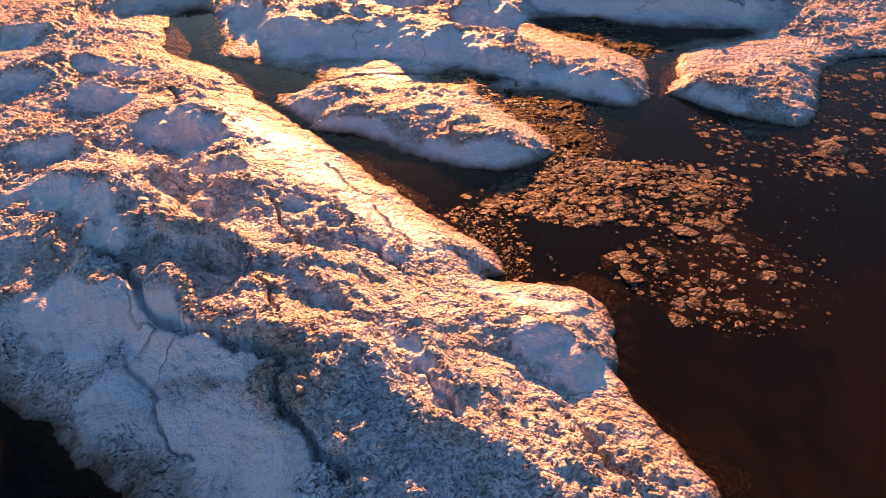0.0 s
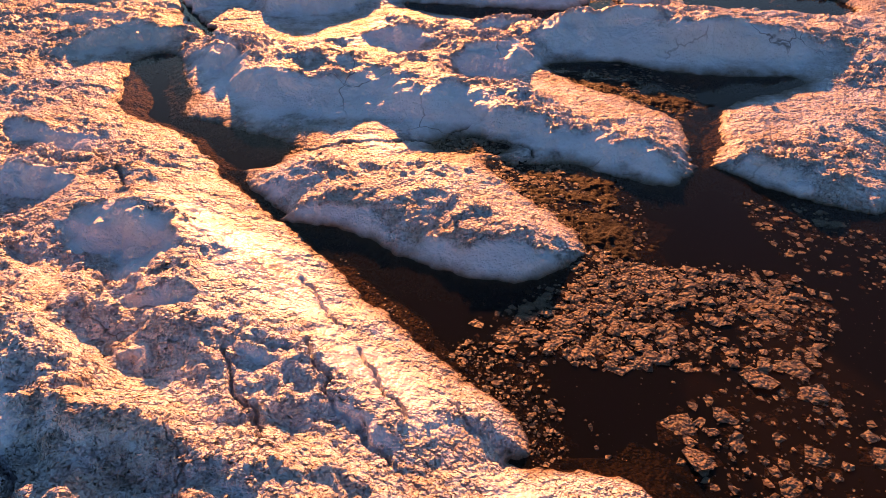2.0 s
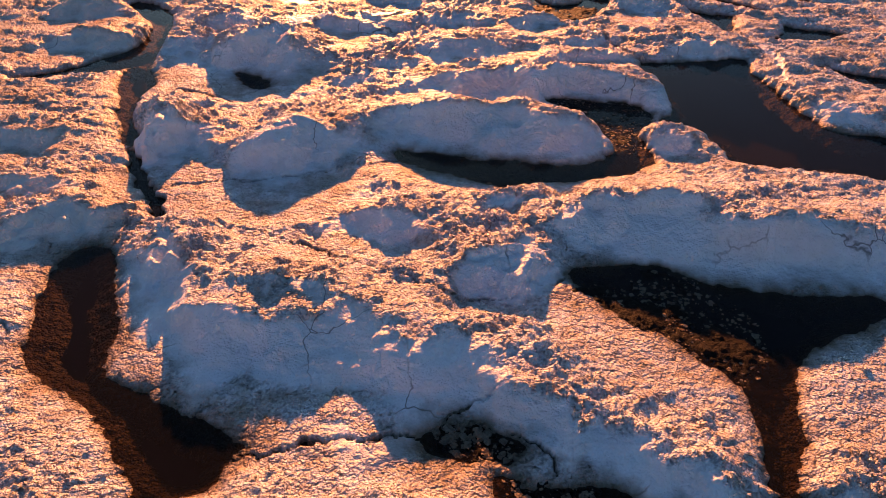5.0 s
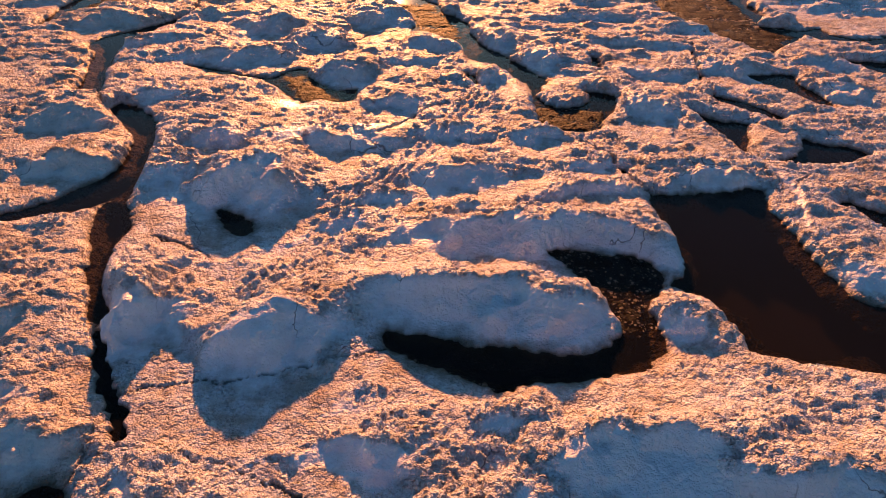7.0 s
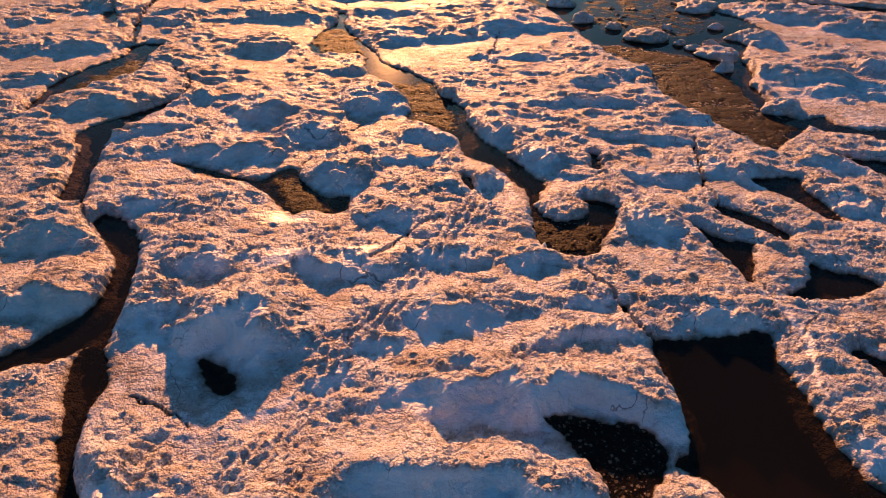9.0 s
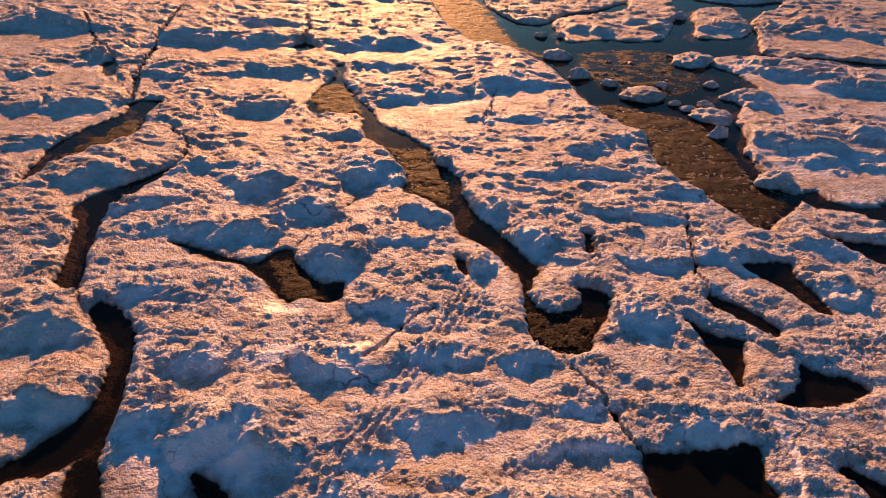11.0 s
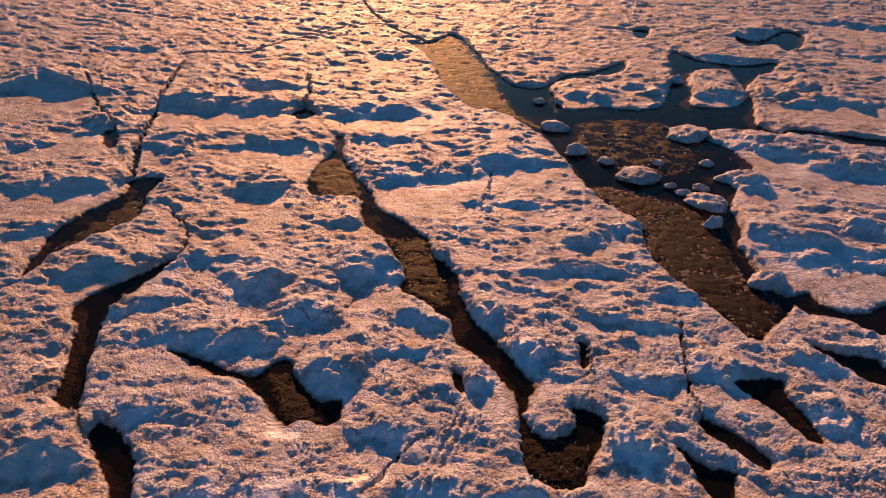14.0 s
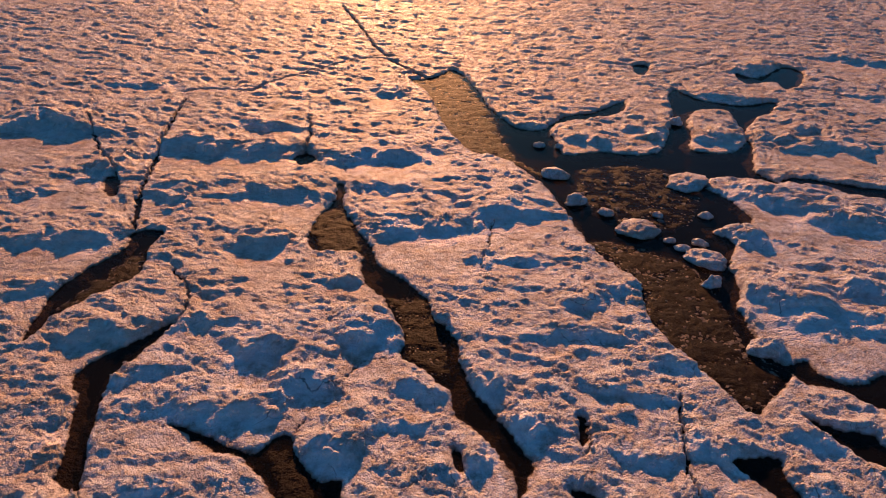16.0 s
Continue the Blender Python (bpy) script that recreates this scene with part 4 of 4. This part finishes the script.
while rows[-1] < 92:
    rows.append(rows[-1] + 0.022 + 0.0018 * max(0.0, rows[-1] - 8))
rows, cols = np.array(rows), np.linspace(-1, 1, 780)
Y = np.repeat(rows[:, None], len(cols), 1)
X = half_width(Y) * cols[None, :]
Z, SHADE_SLOPE, GLAZE = ice_surface(X, Y)

# floes: they spread from their middles over a coarse plan of the ice until they meet at shores, cracks and necks
STEP = 0.2
FLOES = [(-1.5, 5.5), (-5.2, 9), (-1.3, 9), (-1.5, 11.6), (5.6, 10.8), (4.5, 14.2), (-1, 14.3), (1.2, 16.8), (5, 17.3), (-7.5, 15.5), (-3.3, 18), (1.5, 20), (7.8, 19.5), (-9.5, 19.5)]
FLOES += [(-5.5, 24), (-2, 23), (4, 24), (8, 23.5), (-12.5, 24), (-6.5, 29), (-2.5, 29), (2.5, 31), (-11.5, 32), (-17, 35), (-8, 36), (-9, 42.5), (6, 31), (-1, 42), (9.5, 27.5), (13, 34)]
FLOES += [(16, 39), (13, 46.5), (20, 50), (10.5, 52), (5, 60), (-7, 52), (-20, 55), (20, 66), (-5, 75), (-30, 75), (30, 80)]
FLOES += [((line[:, 0].min() + line[:, 0].max()) / 2, (line[:, 1].min() + line[:, 1].max()) / 2) for line in ISLANDS]
gx, gy = np.arange(-51, 51, STEP), np.arange(0.6, 93, STEP)
GX, GY = np.meshgrid(gx, gy)
solid = (shore_distance(GX, GY) > 0.0) & (rift_depth(GX, GY, 0.2) < 0.5)
label = np.zeros(solid.shape, np.int32)
sizes = [0] * (len(FLOES) + 1)


def spread(front, free):
    """Floes grow ring by ring over the free cells."""
    while front:
        after = []
        for j, i in front:
            for b, a in ((j + 1, i), (j - 1, i), (j, i + 1), (j, i - 1)):
                if 0 <= b < label.shape[0] and 0 <= a < label.shape[1] and free[b, a] and not label[b, a]:
                    label[b, a] = label[j, i]
                    after.append((b, a))
        front = after


first = []
for k, (x, y) in enumerate(FLOES):
    j, i = int((y - gy[0]) / STEP + 0.5), int((x - gx[0]) / STEP + 0.5)
    label[j, i] = k + 1
    first.append((j, i))
spread(first, solid)
afoot = shore_distance(GX, GY) > -0.4
spread([tuple(c) for c in np.argwhere(label > 0)], afoot)
# scraps cut off from their floe go to a neighbour
seen = np.zeros(solid.shape, bool)
for k, cell in enumerate(first):
    heap = [cell]
    seen[cell] = True
    while heap:
        j, i = heap.pop()
        for b, a in ((j + 1, i), (j - 1, i), (j, i + 1), (j, i - 1)):
            if 0 <= b < label.shape[0] and 0 <= a < label.shape[1] and not seen[b, a] and label[b, a] == k + 1:
                seen[b, a] = True
                heap.append((b, a))
label[~seen] = 0
spread([tuple(c) for c in np.argwhere(label > 0)], afoot)
spread([tuple(c) for c in np.argwhere(label > 0)], np.ones(solid.shape, bool))
for k in range(1, len(sizes)):
    sizes[k] = int(((label == k) & solid).sum())
quads = (np.arange(len(rows) - 1)[:, None] * len(cols) + np.arange(len(cols) - 1)[None, :]).ravel()
faces = np.stack([quads, quads + 1, quads + len(cols) + 1, quads + len(cols)], 1)
flatz = Z.ravel()
faces = faces[flatz[faces].max(1) > -0.16]
mid_x, mid_y = X.ravel()[faces].mean(1), Y.ravel()[faces].mean(1)
owner = label[np.clip(((mid_y - gy[0]) / STEP + 0.5).astype(int), 0, len(gy) - 1), np.clip(((mid_x - gx[0]) / STEP + 0.5).astype(int), 0, len(gx) - 1)]
# each floe is one unbroken piece: lesser scraps become small floes, crumbs are dropped
width = len(cols) - 1
state = np.zeros((len(rows) - 1) * width + 1, np.int32)
cell_of = (faces[:, 0] // len(cols)) * width + faces[:, 0] % len(cols)
state[cell_of] = owner
state = state.tolist()
pieces = []
piece = [0] * len(state)
for start in cell_of.tolist():
    if piece[start]:
        continue
    kind = state[start]
    pieces.append(1)
    piece[start], heap = len(pieces), [start]
    while heap:
        c = heap.pop()
        for near in (c + 1, c - 1, c + width, c - width):
            if 0 <= near < len(state) - 1 and state[near] == kind and not piece[near]:
                piece[near] = len(pieces)
                pieces[-1] += 1
                heap.append(near)
owner = np.array(piece)[cell_of]
counts = np.array([0] + pieces)
bulk = counts[owner] >= 400
faces, owner = faces[bulk], owner[bulk]
verts = np.stack([X.ravel(), Y.ravel(), flatz], 1)
BUILT = []
for o in sorted(set(owner.tolist())):  # one mesh for each floe
    mine = faces[owner == o]
    used, local = np.unique(mine, return_inverse=True)
    box = np.ptp(verts[used][:, :2], axis=0)
    area = 0.6 * box[0] * box[1]
    size = "broad" if area > 120 else "middling" if area > 20 else "small"
    low = verts[used][:, 2].max()
    middle = verts[used][:, :2].mean(0)
    brown = middle[0] < -7 or middle[1] > 46
    look_words = "brown-stained crust" if brown else "hummocky crust" if low > 0.4 else "pitted crust"
    floe = sheet("ice_floe", verts[used], local.reshape(-1, 4), STAINED if brown else ICE, shade_slope=SHADE_SLOPE.ravel()[used], glaze=GLAZE.ravel()[used])
    BUILT.append((floe, used))
    tagged(floe, f"{size} pale sea ice floe with {look_words}", "ice floe", "floes of the broken ice")

# ice beyond the detailed plan: a coarser sheet round it, then flat out to the horizon
LEFT, RIGHT, BACK, FRONT = -66.0, 66.0, -16.0, 120.0
fx, fy = np.arange(LEFT, RIGHT + 0.1, 0.26), np.arange(BACK, FRONT + 0.1, 0.26)
FX, FY = np.meshgrid(fx, fy)
FZ, smooth, glazed = ice_surface(FX, FY)
away = np.clip(np.maximum(np.maximum(np.abs(FX) - half_width(FY), 1.2 - FY), FY - 92) / 6, 0, 1)
FZ = np.where(FZ > 0.03, FZ + away * (0.28 * swell(FX * 0.2, FY * 0.36, 81) + 0.16 * swell(FX * 0.45, FY * 0.75, 82) + 0.05 * swell(FX * 1.1, FY * 1.6, 83)), FZ)
FZ = np.where((FZ > 0.03) | (away == 0), FZ, np.where(away > 0.4, np.maximum(FZ, 0.06), FZ))
q = (np.arange(len(fy) - 1)[:, None] * len(fx) + np.arange(len(fx) - 1)[None, :]).ravel()
q = np.stack([q, q + 1, q + len(fx) + 1, q + len(fx)], 1)
within = ((np.abs(FX) < half_width(FY) - 0.1) & (FY > 1.3) & (FY < 91.6)).ravel()
q = q[(FZ.ravel()[q].max(1) > -0.16) & ~within[q].all(1)]
level = FZ.copy()
level[(FX < LEFT + 2) | (FX > RIGHT - 2) | (FY < BACK + 2) | (FY > FRONT - 2)] = 0.16
level -= 0.03 * ((np.abs(FX) < half_width(FY) + 0.4) & (FY > 0.8) & (FY < 92.4))
used, local = np.unique(q, return_inverse=True)
field = np.stack([FX.ravel(), FY.ravel(), level.ravel()], 1)[used]
ring = np.array([(x + sx * k, y + sy * k, 0.16) for k in (0, 300, 2200) for x, y, sx, sy in ((LEFT, BACK, -1, -1), (RIGHT, BACK, 1, -1), (RIGHT, FRONT, 1, 1), (LEFT, FRONT, -1, 1))])
band = np.array([(4 * k + i, 4 * k + (i + 1) % 4, 4 * k + 4 + (i + 1) % 4, 4 * k + 4 + i) for k in range(2) for i in range(4)])[:, ::-1] + len(field)
tagged(sheet("ice_field", np.concatenate([field, ring]), np.concatenate([local.reshape(-1, 4), band]), ICE, shade_slope=np.concatenate([smooth.ravel()[used], np.zeros(len(ring))]), glaze=np.concatenate([glazed.ravel()[used], np.zeros(len(ring))])), "pale hummocky ice field that reaches the horizon", "ice field", kind="structure")


# ---- loose ice ----
def chip(rng, sides=7):
    """An angular slab of ice about 1 across and 1 high, as corner points and faces."""
    turn = np.sort(rng.uniform(0, 2 * math.pi, sides))
    turn = 0.4 * turn + 0.6 * np.arange(sides) * 2 * math.pi / sides
    r = rng.uniform(0.36, 0.6, sides)
    ring_low = np.stack([r * np.cos(turn), r * np.sin(turn) * 0.8, np.full(sides, -0.6)], 1)
    ring_mid = np.stack([1.06 * r * np.cos(turn), 0.84 * r * np.sin(turn), rng.uniform(0.05, 0.3, sides)], 1)
    ring_top = np.stack([0.72 * r * np.cos(turn), 0.56 * r * np.sin(turn), rng.uniform(0.35, 0.6, sides)], 1)
    top = np.array([[rng.uniform(-0.1, 0.1), rng.uniform(-0.1, 0.1), rng.uniform(0.5, 0.75)]])
    verts = np.concatenate([ring_low, ring_mid, ring_top, top])
    faces = []
    for i in range(sides):
        j = (i + 1) % sides
        for base in (0, sides):
            faces += [(base + i, base + j, base + sides + j), (base + i, base + sides + j, base + sides + i)]
        faces.append((2 * sides + i, 2 * sides + j, 3 * sides))
    return verts, np.array(faces)


def block(rng, length, height):
    """A rounded, hummocky block of ice."""
    bm = bmesh.new()
    bmesh.ops.create_icosphere(bm, subdivisions=4, radius=0.5)
    off = Vector(rng.uniform(-50, 50, 3))
    for v in bm.verts:
        n = v.co.normalized()
        k = 1 + 0.32 * noise.noise(n * 1.3 + off) + 0.16 * noise.noise(n * 3.1 + off) + 0.09 * noise.noise(n * 7 + off) + 0.05 * noise.noise(n * 15 + off)
        p = n * 0.5 * k
        flat = 0.8 if p.z > 0 else 0.5
        v.co = (p.x * length, p.y * length * 0.66, p.z * 2 * height * flat)
    for f in bm.faces:
        f.smooth = True
    return bm


def scatter(rng, outline, count):
    """Places inside an outline."""
    line = rounded(outline)
    low, high = line.min(0), line.max(0)
    out = []
    while len(out) < count:
        p = rng.uniform(low, high, (count * 2, 2))
        k = 0.5 + 0.5 * waves(p[:, 0] * 1.1, p[:, 1] * 1.6, 41) > rng.uniform(0, 0.9, len(p))
        out += p[inside(p[:, 0], p[:, 1], line) & k].tolist()
    return out[:count]


rng = np.random.default_rng(7)
for x, y, length, height in BLOCKS:
    ob = part("ice_block", block(rng, length, height), ICE)
    ob.location, ob.rotation_euler = (x, y, 0.0), (0, 0, rng.uniform(-0.5, 0.5))
    tagged(ob, "rounded block of pale ice afloat in dark water", "ice block", "blocks afloat in the leads")

CHIPS = []
for _ in range(12):
    v, f = chip(rng, int(rng.integers(6, 10)))
    mesh = bpy.data.meshes.new("ice_chunk")
    mesh.from_pydata(v.tolist(), [], f.tolist())
    mesh.materials.append(CHUNK)
    CHIPS.append(mesh)


def chunks(outline, count, small, large, thick=0.13):
    """Single chunks of ice afloat, each a thing."""
    for x, y in scatter(rng, outline, count):
        size = small * (large / small) ** (rng.uniform() ** 1.8)
        ob = new("ice_chunk", CHIPS[int(rng.integers(len(CHIPS)))])
        ob.location, ob.rotation_euler = (x, y, rng.uniform(-0.012, 0.008)), (rng.normal(0, 0.07), rng.normal(0, 0.07), rng.uniform(0, 6.28))
        ob.scale = (size, size * rng.uniform(0.7, 1.1), size * thick * rng.uniform(0.5, 1.3) if y < 40 else size * 0.35)
        tagged(ob, "angular chunk of stained ice afloat in dark water", "ice chunk", "brash ice in the leads")


def brash(name, outline, count, small, large, thick=0.14, label="", mat=None):
    """Crumbled ice too small and many to count: one mesh."""
    allv, allf, at = [], [], 0
    for x, y in scatter(rng, outline, count):
        size = small * (large / small) ** (rng.uniform() ** 2)
        v, f = CHIP_DATA[int(rng.integers(len(CHIP_DATA)))]
        a = rng.uniform(0, 6.28)
        c, s = math.cos(a) * size, math.sin(a) * size
        allv.append(np.stack([x + v[:, 0] * c - v[:, 1] * s, y + v[:, 0] * s + v[:, 1] * c, v[:, 2] * size * thick * rng.uniform(0.4, 1.4) + rng.uniform(-0.01, 0.01)], 1))
        allf.append(f + at)
        at += len(v)
    return tagged(sheet(name, np.concatenate(allv), np.concatenate(allf), mat or CHUNK, False), label, "brash ice", kind="stuff")


def slush(outline, step, label, lift=0.0):
    """A skin of half-frozen brown slush whose lumps stand out of the water."""
    line = rounded(outline)
    (x0, y0), (x1, y1) = line.min(0) - 0.4, line.max(0) + 0.4
    gx, gy = np.arange(x0, x1, step), np.arange(y0, y1, step)
    X, Y = np.meshgrid(gx, gy)
    d = to_shore(X, Y, [line], 0.6) + 0.22 * waves(X * 1.5, Y * 1.9, 55) + 0.1 * waves(X * 5, Y * 5, 56)
    Z = lift - 0.012 + 0.05 * np.clip(-d / 0.4, -0.5, 0.6) + 0.03 * waves(X * 1.2, Y * 1.8, 51) + 0.02 * waves(X * 3.5, Y * 4, 52) + 0.02 * (np.abs(waves(X * 8, Y * 9, 53)) - 0.25) + 0.014 * waves(X * 18, Y * 20, 54) - 0.01
    q = (np.arange(len(gy) - 1)[:, None] * len(gx) + np.arange(len(gx) - 1)[None, :]).ravel()
    f = np.stack([q, q + 1, q + len(gx) + 1, q + len(gx)], 1)
    f = f[(Z.ravel()[f].max(1) > -0.02) & (d.ravel()[f].min(1) < 0.3)]
    used, local = np.unique(f, return_inverse=True)
    return tagged(sheet("slush", np.stack([X.ravel(), Y.ravel(), Z.ravel()], 1)[used], local.reshape(-1, 4), SLUSH), label, "slush", kind="stuff")


CHIP_DATA = [chip(rng, 5) for _ in range(10)]
SHARDS = []
for _ in range(14):
    v, f = chip(rng, int(rng.integers(5, 9)))
    v[:, 2] += 0.25 * v[:, 0] * rng.uniform(-1, 1) + 0.25 * v[:, 1] * rng.uniform(-1, 1)
    SHARDS.append((v, f))

for outline, step in ((BRASH_FLOOR_NORTHEAST, 0.03), (BRASH_SEAM, 0.025), (BRASH_NECK, 0.025), (BRASH_POOL_FLOOR, 0.03), (BRASH_POOL_RIM, 0.03), (BRASH_MOUND_RIM, 0.025), (BRASH_SHORE, 0.025)):
    slush(outline, step, "brown half-frozen slush floating on dark water", -0.02)
for outline, step in ((BRASH_FLANK, 0.022), (BRASH_INLET, 0.025), (BRASH_RIM, 0.022)):
    slush(outline, step, "brown half-frozen slush along the flank of a floe", 0.0)
for outline, step in ((BRASH_LEAD_FLOOR, 0.06), (BRASH_LEAD_GOLD, 0.08), (BRASH_POND, 0.035), (BRASH_CHANNEL_FLOOR, 0.03), (BRASH_CHANNEL_END, 0.03), (BRASH_BROWN_FLOOR, 0.03), (BRASH_WEST_FLOOR, 0.06)):
    slush(outline, step, "brown slush skinned over the water of a lead", 0.012)
# slush added to brown this open water, in place of a warm sky reflection
slush(BRASH_FLECKS, 0.07, "brown slush added in a lead for the warm sky mirrored in its water", -0.012)
chunks(BRASH_RIDGE, 40, 0.08, 0.32, 0.06)
chunks(BRASH_DENSE, 40, 0.08, 0.32, 0.06)
chunks(BRASH_DRIFT, 18, 0.07, 0.34, 0.055)
chunks(BRASH_STREWN, 12, 0.06, 0.32, 0.05)
chunks(BRASH_BESIDE, 25, 0.06, 0.35, 0.05)
chunks(BRASH_EAST, 25, 0.08, 0.4)
chunks(BRASH_FLECKS, 40, 0.12, 0.5)
chunks(BRASH_OPEN, 28, 0.04, 0.2)
chunks(BRASH_RIM, 12, 0.06, 0.25)
chunks(BRASH_HOLE, 10, 0.08, 0.2, 0.2)
for outline, count, small, large in ((BRASH_OPEN, 500, 0.012, 0.06), (BRASH_RIDGE, 1100, 0.02, 0.16), (BRASH_DENSE, 1500, 0.02, 0.16), (BRASH_DRIFT, 450, 0.02, 0.14), (BRASH_STREWN, 160, 0.015, 0.14), (BRASH_BESIDE, 500, 0.015, 0.12), (BRASH_EAST, 700, 0.02, 0.12), (BRASH_RIM, 900, 0.02, 0.1), (BRASH_FLANK, 800, 0.015, 0.09), (BRASH_INLET, 450, 0.02, 0.12), (BRASH_SHORE, 700, 0.012, 0.08), (BRASH_SEAM, 700, 0.02, 0.12), (BRASH_HOLE, 200, 0.04, 0.16), (BRASH_NECK, 350, 0.02, 0.1), (BRASH_FLOOR_NORTHEAST, 500, 0.02, 0.1), (BRASH_POOL_FLOOR, 600, 0.02, 0.09), (BRASH_POOL_RIM, 300, 0.03, 0.12), (BRASH_MOUND_RIM, 400, 0.015, 0.05)):
    brash("brash_ice", outline, count, small, large, thick=0.075, label="crumbled wet ice strewn over dark water")
for outline, count, small, large in ((BRASH_LEAD_FLOOR, 2600, 0.03, 0.26), (BRASH_LEAD_GOLD, 900, 0.05, 0.3), (BRASH_FLECKS, 300, 0.03, 0.14), (BRASH_CHANNEL_END, 160, 0.04, 0.12), (BRASH_CHANNEL_FLOOR, 350, 0.04, 0.14), (BRASH_WEST_FLOOR, 250, 0.05, 0.16)):
    brash("brash_ice", outline, count, small, large, label="crumbled brown ice frozen into a lead")

# ---- splinters heaved up along the ridges of each floe ----
SPLINTERS = []
for v, f in SHARDS:
    mesh = bpy.data.meshes.new("ice_splinter")
    mesh.from_pydata(v.tolist(), [], f.tolist())
    mesh.materials.append(ICE)
    SPLINTERS.append(mesh)
lift = np.zeros(Z.shape)
for k, weight in ((5, 1.0), (11, 0.6)):
    lift[k:-k] += weight * (Z[k:-k] - 0.5 * (Z[2 * k:] + Z[:-2 * k]))
lift = lift.ravel() - 0.2 * (np.abs(waves(X * 0.8, Y * 0.8, 71)).ravel() < 0.2)
for floe, used in BUILT:
    spot = verts[used]
    good = spot[(lift[used] > 0.045) & (SHADE_SLOPE.ravel()[used] < 0.35) & (spot[:, 2] > 0.09) & (spot[:, 1] < 30)]
    if len(good) < 40:
        continue
    near = good[:, 1].mean()
    single, rest = (220, 2000) if near < 8 else (50, 600) if near < 14 else (24, 120) if near < 24 else (12, 40)
    for x, y, z in good[rng.integers(0, len(good), min(single, len(good) // 6))]:
        size = rng.uniform(0.05, 0.11) * (1 + 0.06 * y)
        ob = new("ice_splinter", SPLINTERS[int(rng.integers(len(SPLINTERS)))])
        ob.parent = floe
        ob.location, ob.rotation_euler = (x, y, z), (rng.normal(0, 0.22), rng.normal(0, 0.22), rng.uniform(0, 6.28))
        ob.scale = (size, size * rng.uniform(0.35, 0.8), size * rng.uniform(0.15, 0.32))
    allv, allf, at = [], [], 0
    for x, y, z in good[rng.integers(0, len(good), min(rest, len(good) // 3))]:
        size = rng.uniform(0.02, 0.06) * (1 + 0.06 * y)
        v, f = SHARDS[int(rng.integers(len(SHARDS)))]
        a = rng.uniform(0, 6.28)
        c, s = math.cos(a) * size, math.sin(a) * size
        px, py = v[:, 0], v[:, 1] * rng.uniform(0.4, 0.9)
        allv.append(np.stack([x + px * c - py * s, y + px * s + py * c, z + (v[:, 2] * rng.uniform(0.15, 0.32) + px * rng.normal(0, 0.2)) * size], 1))
        allf.append(f + at)
        at += len(v)
    crumbs = sheet("crumbled_ice", np.concatenate(allv), np.concatenate(allf), ICE, False)
    crumbs.parent = floe
    tagged(crumbs, kind="stuff")
